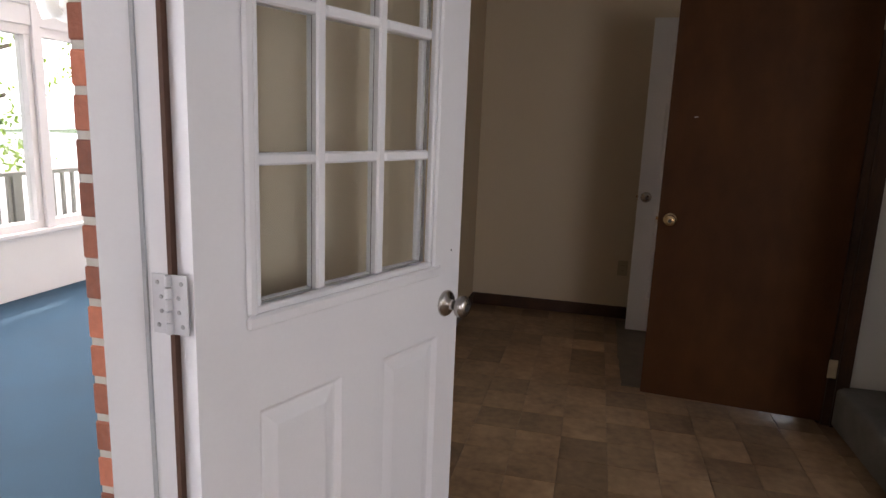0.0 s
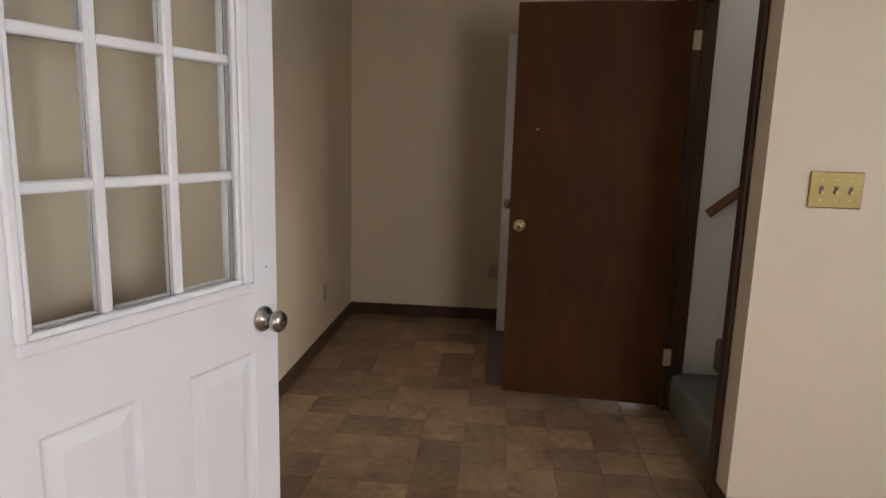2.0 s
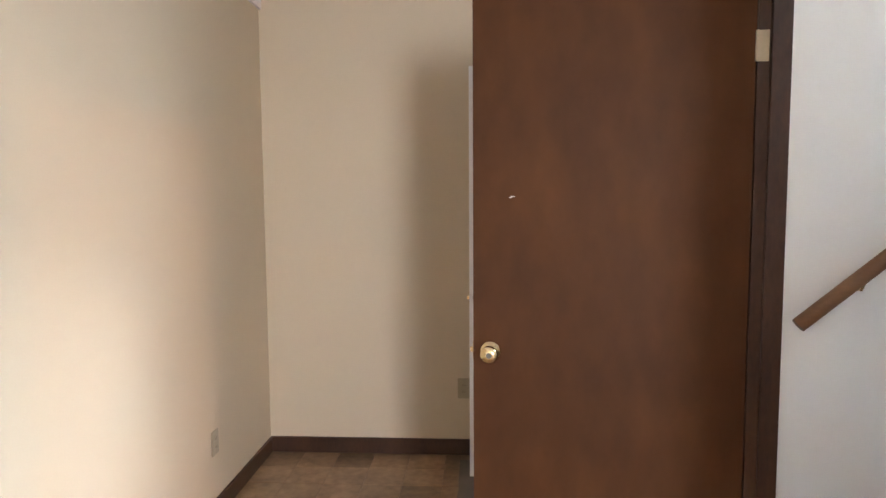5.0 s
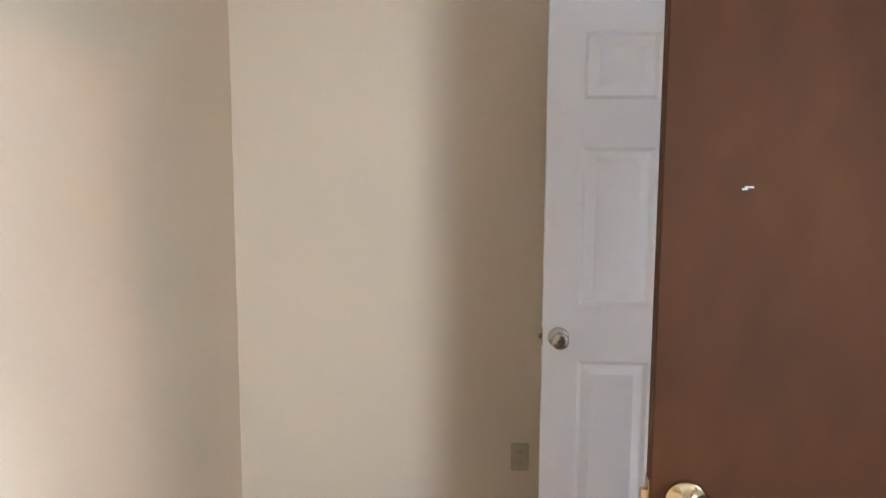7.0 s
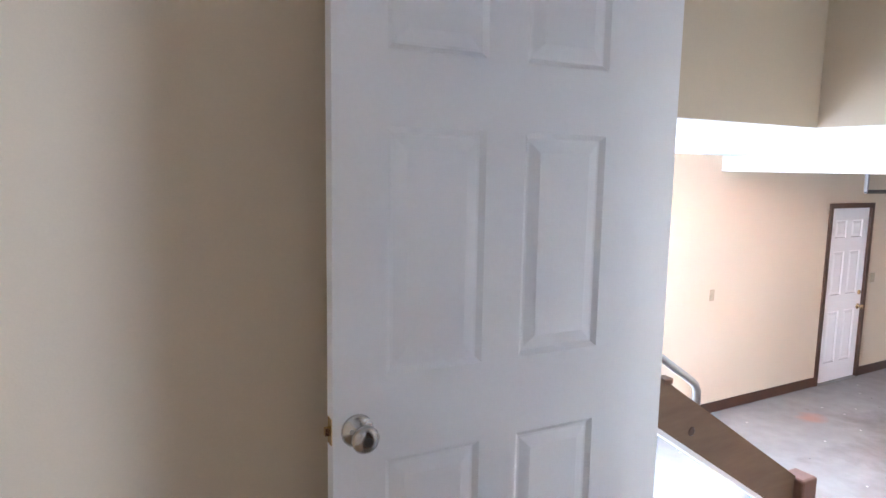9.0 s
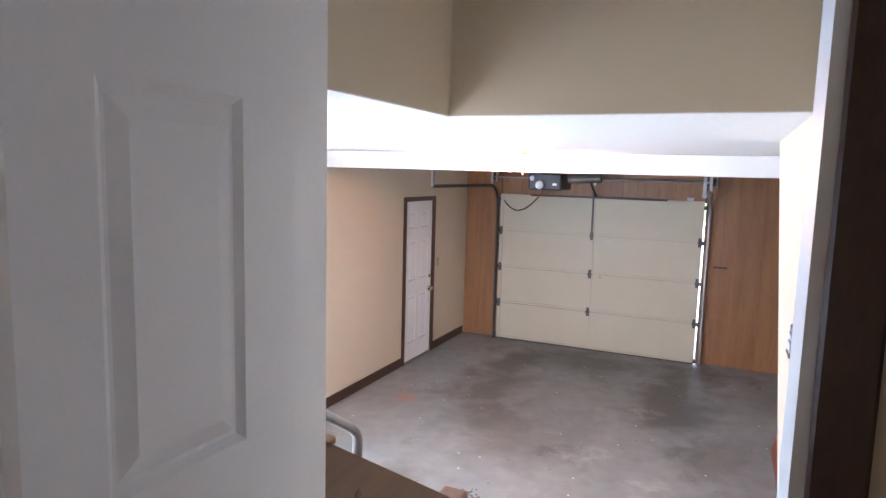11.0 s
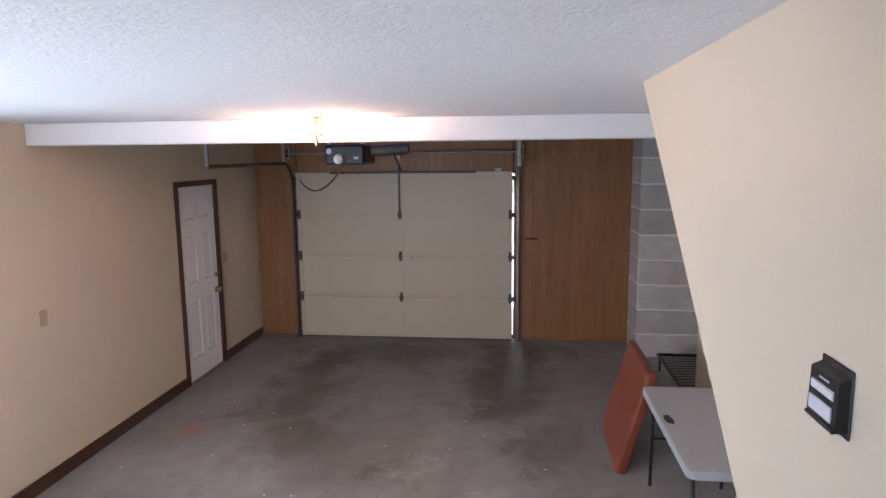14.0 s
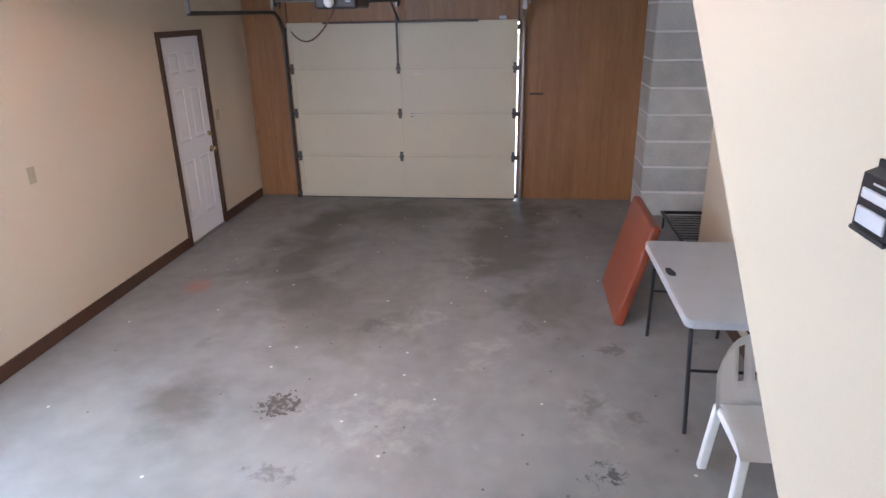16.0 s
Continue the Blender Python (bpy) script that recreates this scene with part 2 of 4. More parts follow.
PANELLING = material("wood_panelling", (0.335, 0.165, 0.062), 0.42, vary=0.2, coarse=3, fine=24, bump=0.05, dark=(0.225, 0.10, 0.036), stretch=(4, 4, 0.4), each=0.06)
VINYL = material("brown_vinyl_tile", (0.43, 0.285, 0.165), 0.40, vary=0.25, coarse=5, fine=26, bump=0.05, dark=(0.15, 0.086, 0.047), each=0.30, coat=0.12)
GROUT = material("vinyl_joint", (0.24, 0.155, 0.095), 0.6, coarse=5, fine=60)
CARPET = material("grey_stair_carpet", (0.27, 0.255, 0.225), 0.95, vary=0.2, coarse=8, fine=260, bump=0.8)
MAT_GREY = material("grey_floor_mat", (0.22, 0.185, 0.15), 0.95, vary=0.2, coarse=8, fine=220, bump=0.7)
BLUE = material("blue_sunroom_carpet", (0.018, 0.062, 0.105), 0.95, vary=0.18, coarse=2.5, fine=240, bump=0.7)
BRICK = material("red_brick", (0.42, 0.135, 0.075), 0.85, vary=0.2, coarse=6, fine=70, bump=0.4, each=0.45)
MORTAR = material("mortar", (0.5, 0.47, 0.42), 0.95, fine=90, bump=0.4)
BLOCK = material("concrete_block", (0.60, 0.58, 0.53), 0.9, vary=0.16, coarse=4, fine=60, bump=0.35, each=0.14)
BLOCK_JOINT = material("block_joint", (0.82, 0.80, 0.77), 0.9, fine=60, bump=0.3)
GARAGE_CREAM = material("cream_steel_door", (0.58, 0.52, 0.39), 0.45, vary=0.05, coarse=1.2, fine=60, bump=0.03)
BRASS = material("polished_brass", (0.80, 0.62, 0.36), 0.18, 1.0, vary=0.06, coarse=20, fine=90, bump=0.02)
BRASS_PALE = material("pale_brass_plate", (0.36, 0.30, 0.135), 0.24, 1.0, vary=0.04, coarse=20, fine=90, bump=0.0)
NICKEL = material("satin_nickel", (0.52, 0.49, 0.46), 0.25, 1.0, vary=0.08, coarse=20, fine=90, bump=0.02)
STEEL = material("galvanised_steel", (0.42, 0.42, 0.42), 0.4, 1.0, vary=0.15, coarse=12, fine=70, bump=0.05)
DARK_STEEL = material("dull_dark_steel", (0.12, 0.11, 0.10), 0.55, 0.7, vary=0.2, coarse=10, fine=60, bump=0.05)
BLACK = material("black_plastic", (0.011, 0.011, 0.015), 0.4, vary=0.1, coarse=8, fine=80, bump=0.03)
LABEL = material("pale_label", (0.62, 0.62, 0.64), 0.5, vary=0.05, coarse=20, fine=120, bump=0.0)
HINGE_BUFF = material("buff_painted_hinge", (0.60, 0.50, 0.34), 0.4, vary=0.08, coarse=20, fine=90, bump=0.02)
IVORY = material("ivory_plastic", (0.42, 0.35, 0.23), 0.4, vary=0.04, coarse=8, fine=80, bump=0.0)
WHITE_PLASTIC = material("white_plastic", (0.85, 0.84, 0.82), 0.38, vary=0.05, coarse=5, fine=70, bump=0.03)
TABLE_GREY = material("grey_table_plastic", (0.46, 0.48, 0.50), 0.5, vary=0.08, coarse=6, fine=130, bump=0.15)
RED_VINYL = material("red_brown_vinyl", (0.24, 0.052, 0.022), 0.36, vary=0.12, coarse=5, fine=160, bump=0.12)
GAP_BROWN = material("dark_brown_gap", (0.11, 0.05, 0.03), 0.7, fine=50)
GRASS = material("lawn", (0.10, 0.17, 0.05), 0.95, vary=0.25, coarse=2, fine=60, bump=0.5)
LEAF = material("leaf_green", (0.12, 0.20, 0.04), 0.7, vary=0.2, coarse=6, fine=40, each=0.1)
nodes, links = LEAF.node_tree.nodes, LEAF.node_tree.links
thin, blend = nodes.new("ShaderNodeBsdfTranslucent"), nodes.new("ShaderNodeMixShader")
thin.inputs["Color"].default_value = (0.30, 0.45, 0.07, 1)
links.new(nodes["Principled BSDF"].outputs[0], blend.inputs[1])
links.new(thin.outputs[0], blend.inputs[2])
links.new(blend.outputs[0], nodes["Material Output"].inputs["Surface"])
# Emission for the added backdrop sheets that whiten the outdoors.
WHITE_GLOW = glowing("pale_backdrop_glow", (0.95, 0.97, 1.0), 4.0)
BARK = material("bark", (0.14, 0.10, 0.07), 0.9, vary=0.25, coarse=6, fine=40, bump=0.5)
DECK = material("weathered_deck_wood", (0.32, 0.29, 0.26), 0.8, vary=0.2, coarse=4, fine=40, bump=0.2)
SUN_WHITE = material("sunroom_white", (0.80, 0.76, 0.76), 0.5, vary=0.03, coarse=3, fine=100, bump=0.02)
CLEAR = glass_material("clear_glass")
CONCRETE = concrete_floor()
BULB = glowing("lit_bulb", (1.0, 0.55, 0.34), BULB_STRENGTH)
OPAL = material("opal_bulb", (0.85, 0.84, 0.82), 0.3, vary=0.01)
ROPE = material("brown_cord", (0.16, 0.08, 0.045), 0.7, vary=0.1)

# ---- the setting: hall, den, stairwell, garage, sunroom ----
HALL_TOP, GARAGE_TOP, SLAB = 2.52, 1.632, SLAB_TOP
LEFT, BACK, RIGHT, NEAR = -0.717, 4.946, 1.295, 2.475
END, FAR = 9.17, 7.56


def wall(name, bm, mat, label):
    return structure(part(name, bm, mat), label, "wall")


def boxes(*rows):
    bm = bmesh.new()
    for r in rows:
        box(*r, bm=bm)
    return bm


ground = structure(part("ground", box(-400, 400, -400, 400, -1.6, -1.3), GRASS), "green lawn spreading round the house", "ground")
# Two added glowing sheets, so that the outdoors burns out to white.
structure(part("backdrop", box(-70.2, -70, -60, 120, -1.3, 60), WHITE_GLOW), "pale glowing sheet added beyond the garden", "backdrop")
structure(part("backdrop", box(80, 80.2, -80, 80, -1.3, 60), WHITE_GLOW), "pale glowing sheet added beyond the driveway", "backdrop")
structure(part("road_driveway", box(END + 0.2, 40, 2.5, 9.0, -1.25, -1.0), BLOCK_JOINT), "pale concrete driveway before the garage", "driveway")
structure(part("road", box(-60, -9, -40, 60, -1.31, -1.285), BLOCK_JOINT), "pale sunlit concrete street beyond the garden", "road")
floor_hall = structure(part("floor_hall", boxes((-0.48, 3.8, -3.2, 2.3, -0.12, -0.006), (LEFT, RIGHT, 2.3, BACK, -0.12, -0.006)), GROUT), "brown mottled vinyl tile floor of the hall", "floor")
wall("wall_hall_back", box(LEFT - 0.15, 1.43, BACK, BACK + 0.12, -1.0, HALL_TOP), LIT_HALL_CREAM, "cream painted drywall at the end of the hall")
wall("wall_hall_left", boxes((LEFT - 0.2, LEFT, 2.42, BACK, -0.3, HALL_TOP), (LEFT - 0.2, -0.53, 2.3, 2.42, -0.3, HALL_TOP)), LIT_HALL_CREAM, "cream painted drywall along the hall")
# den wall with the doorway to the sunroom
wall("wall_den_left", boxes((-0.60, -0.53, 1.145, 2.3, -0.3, HALL_TOP), (-0.60, -0.48, -3.2, 0.15, -0.3, HALL_TOP), (-0.60, -0.48, 0.15, 1.145, 2.08, HALL_TOP)), LIT_HALL_CREAM, "cream painted drywall round the sunroom doorway")
wall("wall_den_south", boxes((-0.60, 1.5, -3.35, -3.2, -0.3, HALL_TOP), (3.3, 3.95, -3.35, -3.2, -0.3, HALL_TOP), (1.5, 3.3, -3.35, -3.2, -0.3, 0.6), (1.5, 3.3, -3.35, -3.2, 2.15, HALL_TOP)), CREAM, "cream drywall with a wide window opening")
wall("wall_den_east", boxes((3.8, 3.95, -3.2, -0.15, -0.3, HALL_TOP), (3.8, 3.95, 0.95, NEAR, -0.3, HALL_TOP), (3.8, 3.95, -0.15, 0.95, -0.3, 0.65), (3.8, 3.95, -0.15, 0.95, 2.25, HALL_TOP)), CREAM, "cream painted drywall closing the den")
wall("wall_switch", box(RIGHT, 3.8, NEAR, NEAR + 0.10, -0.3, HALL_TOP), CREAM, "cream drywall carrying the brass switch plate")
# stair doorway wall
wall("wall_stair_door", boxes((RIGHT, 1.389, 3.47, 3.60, -0.3, HALL_TOP), (RIGHT, 1.41, NEAR + 0.1, 3.47, 2.07, HALL_TOP)), LIT_HALL_CREAM, "cream drywall over the stair doorway")
# garage doorway wall
wall("wall_garage_door", boxes((RIGHT, 1.42, 3.60, 3.83, -1.0, HALL_TOP), (RIGHT, 1.42, 4.714, BACK, -1.0, HALL_TOP), (RIGHT, 1.42, 3.83, 4.714, 2.08, HALL_TOP), (RIGHT, 1.42, 3.83, 4.714, -1.0, -0.12)), CREAM, "cream drywall round the garage doorway")
structure(part("ceiling_hall", boxes((LEFT - 0.2, 3.95, -3.35, 2.5, HALL_TOP, HALL_TOP + 0.1), (LEFT - 0.2, RIGHT + 0.115, 2.5, BACK + 0.12, HALL_TOP, HALL_TOP + 0.1), (1.41, 2.36, 3.62, BACK + 0.12, HALL_TOP, HALL_TOP + 0.1)), POPCORN), "white textured ceiling over the hall", "ceiling")

# stairs going up: side walls, sloping soffit, closed top
slope = 0.824
sx = lambda z: 2.277 + (z - 0.544) / slope
sz = lambda x: 0.544 + slope * (x - 2.277)
wall("wall_stairwell", prism([(1.42, sz(1.42)), (sx(GARAGE_TOP) + 0.02, GARAGE_TOP + 0.016), (sx(GARAGE_TOP) + 0.02, 5.0), (1.42, 5.0)], "y", 3.60, 3.77), CREAM, "cream drywall with a sloping lower edge beside the stairs")
wall("wall_stair_white", prism([(1.390, 0.0), (1.65, 0.05), (5.6, sz(5.6) + 0.05), (5.6, 5.0), (1.390, 5.0)], "y", 3.50, 3.595), STAIR_WHITE, "white painted wall beside the carpeted stairs")
wall("wall_stair_south", prism([(1.411, -0.1), (5.6, sz(5.6) + 0.05), (5.6, 5.0), (1.411, 5.0)], "y", NEAR + 0.1, NEAR + 0.16), STAIR_WHITE, "white painted wall of the stairwell")
wall("wall_stair_top", boxes((5.6, 5.7, 2.5, 3.7, 1.9, 3.4), (5.6, 5.7, 2.5, 3.7, 4.7, 5.0), (1.3, 1.41, 2.5, 3.7, HALL_TOP, 5.0)), STAIR_WHITE, "white painted wall at the head of the stairs")
structure(part("ceiling_stair", box(1.3, 5.7, 2.5, 3.77, 5.0, 5.1), POPCORN), "white ceiling over the stairs", "ceiling")
structure(part("ceiling_soffit", prism([(1.0, sz(1.0)), (3.62, sz(3.62)), (5.6, sz(5.6)), (5.6, sz(5.6) + 0.1), (1.0, sz(1.0) + 0.1)], "y", 2.64, 3.60), CREAM), "cream sloping underside of the stairs", "ceiling")

# garage
structure(part("floor_garage", box(1.3, END + 0.2, 1.9, FAR + 0.2, SLAB - 0.2, SLAB), CONCRETE), "stained grey concrete garage slab", "floor")
wall("wall_garage_far", boxes((1.3, 1.75, FAR, FAR + 0.15, SLAB - 0.2, 1.9), (3.95, 7.25, FAR, FAR + 0.15, SLAB - 0.2, 1.9), (1.75, 3.95, FAR, FAR + 0.15, SLAB - 0.2, -0.35), (1.75, 3.95, FAR, FAR + 0.15, 1.15, 1.9), (8.05, END + 0.2, FAR, FAR + 0.15, SLAB - 0.2, 1.9), (7.25, 8.05, FAR, FAR + 0.15, 1.11, 1.9)), CREAM, "cream drywall along the garage with a window and a side door")
# The opening is added for the west fill lamp.
wall("wall_garage_west", boxes((1.3, 1.42, BACK + 0.12, 5.5, SLAB - 0.2, 1.9), (1.3, 1.42, 6.9, FAR, SLAB - 0.2, 1.9), (1.3, 1.42, 5.5, 6.9, SLAB - 0.2, -0.2), (1.3, 1.42, 5.5, 6.9, 1.1, 1.9)), CREAM, "cream drywall with an added window opening beside the steps")
# Unseen overhang, added to keep direct sun out of the garage window.
structure(part("trim_sun_shield", box(1.0, 5.2, FAR + 0.152, FAR + 1.6, 1.30, 1.42), SUN_WHITE), "unseen white eave added to block sun from the garage window", "eave")
wall("wall_garage_right", boxes((3.75, 6.79, 2.50, 2.64, SLAB - 0.2, 1.9), (1.3, 3.75, 2.55, 2.612, SLAB - 0.2, -0.14), (6.79, END + 0.2, 1.95, 2.1, SLAB - 0.2, 1.9), (6.69, 6.79, 2.1, 2.5, SLAB - 0.2, 1.9), (1.3, 1.41, 2.64, 3.6, SLAB - 0.2, -0.14)), CREAM, "cream drywall at the storage side of the garage")
wall("wall_garage_end", boxes((END + 0.06, END + 0.2, 1.95, 4.23, SLAB - 0.2, 1.9), (END + 0.06, END + 0.2, 7.0, FAR, SLAB - 0.2, 1.9), (END + 0.06, END + 0.2, 4.23, 7.0, 1.15, 1.9)), TRIM, "framed end wall round the overhead door")
structure(part("ceiling_garage", boxes((2.23, END + 0.2, 3.77, FAR + 0.1, GARAGE_TOP, 1.76), (1.3, 2.23, 4.78, FAR + 0.1, GARAGE_TOP, 1.76), (3.62, END + 0.2, 2.1, 3.77, GARAGE_TOP, 1.76)), POPCORN), "white popcorn-textured garage ceiling", "ceiling")
structure(part("ceiling_beam", box(5.35, 5.62, 2.64, FAR, 1.48, GARAGE_TOP - 0.002, 0.004), BEAM_WHITE), "white boxed ceiling beam across the garage", "beam")
wall("wall_well_far", box(2.226, 2.35, 3.77, 4.9, GARAGE_TOP + 0.003, HALL_TOP), CREAM, "cream drywall upstand of the stair opening")
wall("wall_well_left", box(1.42, 2.226, 4.776, 4.9, GARAGE_TOP + 0.003, HALL_TOP), CREAM, "cream drywall upstand of the stair opening")

# sunroom
SX = -3.86
structure(part("floor_sunroom", box(SX - 0.1, -0.60, -0.8, 6.3, -0.14, -0.012), BLUE), "blue cut-pile carpet of the sunroom", "floor")
wall("wall_sunroom_low", box(SX - 0.1, SX, -0.8, 6.3, -0.3, 0.46), SUN_WHITE, "white panelled wall under the sunroom windows")
wall("wall_sunroom_top", boxes((SX - 0.1, SX, -0.8, 6.3, 1.93, 2.5), (SX - 0.1, -0.95, 6.3, 6.4, -0.3, 2.5), (SX - 0.1, -0.7, -0.9, -0.8, -0.3, 2.5)), SUN_WHITE, "white boarded wall over the sunroom windows")
# Drawn out past the windows as an unseen overhang, to shorten the sun patch.
structure(part("ceiling_sunroom", box(SX - 0.95, -0.70, -0.9, 6.4, 2.45, 2.55), SUN_WHITE), "white sunroom ceiling with an added overhang against the sun", "ceiling")


def window(name, x, y0, y1, z0, z1, label, axis="x", frame_width=0.05, deep=0.09):
    """A fixed window: frame of four bars, sill and one pane. axis x: the pane faces along x."""
    ob = new(name)
    ob.matrix_basis = pose(x, y0, z0) if axis == "x" else pose(y0, x, z0)
    structure(ob, label, "window")
    w, h, f, d = y1 - y0, z1 - z0, frame_width, deep / 2
    turn = (lambda a, b, c, e: (-d, d, a, b, c, e)) if axis == "x" else (lambda a, b, c, e: (a, b, -d, d, c, e))
    bm = bmesh.new()
    for a, b, c, e in ((0, w, 0, f), (0, w, h - f, h), (0, f, f, h - f), (w - f, w, f, h - f)):
        box(*turn(a, b, c, e), 0.004, bm=bm)
    part("window_frame", bm, SUN_WHITE, ob)
    pane = part("pane", box(-0.003, 0.003, f, w - f, f, h - f) if axis == "x" else box(f, w - f, -0.003, 0.003, f, h - f), CLEAR, ob)
    pane.visible_shadow = False
    return ob


for k, (a, b) in enumerate(((-0.7, 0.5), (0.56, 1.7), (1.76, 2.9), (2.96, 4.16), (4.18, 5.2), (5.26, 6.28))):
    window(f"window_{k + 1}", SX - 0.05, a, b, 0.46, 1.93, "white framed sunroom window facing the garden", frame_width=0.07)
part_sill = structure(part("trim_sunroom_sill", box(SX, SX + 0.05, -0.8, 6.3, 0.44, 0.475, 0.006), SUN_WHITE), "white painted sill board under the sunroom windows", "sill")
structure(part("trim_sunroom_post", box(SX, SX + 0.03, 4.135, 4.205, 0.475, 2.1, 0.004), SUN_WHITE), "white post between sunroom windows", "trim")
for k, z in enumerate((1.99, 2.13, 2.27)):
    structure(part("trim_sunroom_board", box(SX, SX + 0.018, -0.8, 6.3, z - 0.065, z + 0.065, 0.004), SUN_WHITE), "white painted board over the sunroom windows", "trim")
window("window_7", -3.28, 1.5, 3.3, 0.6, 2.15, "white framed den window", "y")
window("window_10", 3.88, -0.15, 0.95, 0.65, 2.25, "white framed den side window")
window("window_8", FAR + 0.08, 1.75, 3.95, -0.35, 1.15, "white framed garage window in the long wall", "y")
# Unseen window, added to hold the west fill lamp.
window("window_11", 1.36, 5.5, 6.9, -0.2, 1.1, "unseen white framed garage window added beside the steps")
window("window_9", 5.65, 2.62, 3.5, 3.4, 4.7, "white framed window at the head of the stairs")


# ---- doors ----
def panel(x0, x1, z0, z1, t, bm=None):
    """A raised field in a door: a step down from the stile, then a slope up to the field, on both faces."""
    bm = bm or bmesh.new()
    for s in (-1, 1):
        rings = []
        for inset, dep in ((0, 0), (0.012, 0.010), (0.018, 0.010), (0.045, 0.003)):
            y = s * (t / 2 - dep)
            rings.append([bm.verts.new(c) for c in ((x0 + inset, y, z0 + inset), (x1 - inset, y, z0 + inset), (x1 - inset, y, z1 - inset), (x0 + inset, y, z1 - inset))])
        for u, v in zip(rings, rings[1:]):
            for k in range(4):
                bm.faces.new((u[k], u[(k + 1) % 4], v[(k + 1) % 4], v[k]))
        bm.faces.new(rings[-1])
    return bm


def knob(parent, x, y, z, side, mat, name="knob"):
    m = Matrix.Translation((x, y, z)) @ Euler((radians(-90 * side), 0, 0)).to_matrix().to_4x4()
    k = part(name, lathe([(0.004, 0), (0.034, 0), (0.035, 0.004), (0.030, 0.010), (0.014, 0.014), (0.012, 0.030), (0.018, 0.036), (0.027, 0.044), (0.029, 0.054), (0.024, 0.063), (0.013, 0.067), (0.004, 0.067)], 28, m=m), mat, parent, smooth=True)
    part("lock_button", lathe([(0.002, 0), (0.010, 0), (0.009, 0.003), (0.002, 0.003)], 14, m=m @ Matrix.Translation((0, 0, 0.0665))), DARK_STEEL, k)
    return k


def latch(parent, x, z, mat):
    part("latch", boxes((x - 0.001, x + 0.002, -0.012, 0.012, z - 0.028, z + 0.028), (x, x + 0.012, -0.006, 0.006, z - 0.008, z + 0.008)), mat, parent)


def hinge(parent, x, y, z, mat, wide=0.032, tall=0.10):
    """Two rounded leaves on the door's edge and the jamb, and a knuckle of five barrels."""
    h = part("hinge", boxes((x - wide, x - 0.004, y - 0.002, y + 0.001, z - tall / 2, z + tall / 2), (x + 0.004, x + wide, y - 0.002, y + 0.001, z - tall / 2, z + tall / 2)), mat, parent)
    bm = bmesh.new()
    for k in range(5):
        a = z - tall / 2 + k * tall / 5
        lathe([(0.002, a + 0.001), (0.006, a + 0.001), (0.006, a + tall / 5 - 0.001), (0.002, a + tall / 5 - 0.001)], 10, bm, Matrix.Translation((x, y - 0.004, 0)))
    part("knuckle", bm, mat, h)
    bm = bmesh.new()
    for s, dz in product((-1, 1), (-0.036, -0.012, 0.012, 0.036)):
        lathe([(0.001, 0), (0.004, 0), (0.003, 0.0015), (0.001, 0.0015)], 8, bm, Matrix.Translation((x + s * (0.016 + 0.006 * (abs(dz) > 0.02)), y - 0.002, z + dz)) @ Euler((radians(90), 0, 0)).to_matrix().to_4x4())
    part("screws", bm, STEEL, h)
    return h


def six_panel_door(name, m, w, h, label, t=0.038):
    ob = new(name)
    ob.matrix_basis = m
    structure(ob, label, "door")
    st, mid = 0.115, 0.10
    pw = (w - 2 * st - mid) / 2
    rows = ((0.22, 0.83), (1.015, 1.525), (1.675, 1.88))
    k = h / 2.03
    bm = bmesh.new()
    for a, b in ((0, st), (st + pw, st + pw + mid), (w - st, w)):
        box(a, b, -t / 2, t / 2, 0, h, bm=bm)
    edges = [0] + [z * k for r in rows for z in r] + [h]
    for z0, z1 in zip(edges[::2], edges[1::2]):
        for a in (st, st + pw + mid):
            box(a, a + pw, -t / 2, t / 2, z0, z1, bm=bm)
    part("leaf", bm, WHITE, ob)
    for (z0, z1), a in product(rows, (st, st + pw + mid)):
        part("panel", panel(a, a + pw, z0 * k, z1 * k, t), WHITE, ob)
    return ob


# white garage door, swung open against the back of the hall
door_1 = six_panel_door("door_1", pose(1.212, 4.617, 0.02, 0, 0, 178.2), 0.791, 2.045, "white six-panel door standing open against the hall's back wall")
knob(door_1, 0.74, 0.019, 0.915, 1, NICKEL, "door_knob")
knob(door_1, 0.74, -0.019, 0.915, -1, NICKEL, "door_knob")
latch(door_1, 0.791, 0.915, BRASS)

# dark flush door of the stairs, open into the hall
dark_dir = math.degrees(math.atan2(3.535 - 3.452, 0.459 - 1.292))
door_2 = new("door_2")
door_2.matrix_basis = pose(1.292, 3.472, 0.018, 0, 0, dark_dir)
structure(door_2, "dark mahogany-stained flush door standing open into the hall", "door")
part("leaf", box(0, 0.838, -0.0175, 0.0175, 0, 2.035, 0.002), DOOR_WOOD, door_2)
knob(door_2, 0.782, 0.0175, 0.92, 1, BRASS, "door_knob")
knob(door_2, 0.782, -0.0175, 0.92, -1, BRASS, "door_knob")
latch(door_2, 0.838, 0.92, BRASS)
part("scuff", boxes((0.705, 0.718, 0.0177, 0.0181, 1.418, 1.421), (0.714, 0.722, 0.0177, 0.0181, 1.415, 1.418)), LABEL, door_2, "pale scratch in the stain")
part("catch", boxes((0.04, 0.07, -0.012, 0.012, 2.035, 2.05), (0.05, 0.062, -0.012, 0.012, 2.05, 2.066)), DARK_STEEL, door_2)
for z in (0.27, 1.855):
    part("hinge", boxes((-0.034, -0.002, 0.012, 0.0185, z - 0.045, z + 0.045), (-0.005, 0.004, 0.0176, 0.024, z - 0.045, z + 0.045)), HINGE_BUFF, door_2, "pale painted hinge")

# nine-pane door of the sunroom
door_3 = new("door_3")
door_3.matrix_basis = pose(-0.4955, 1.115, 0.02, 0, 0, 68.6)
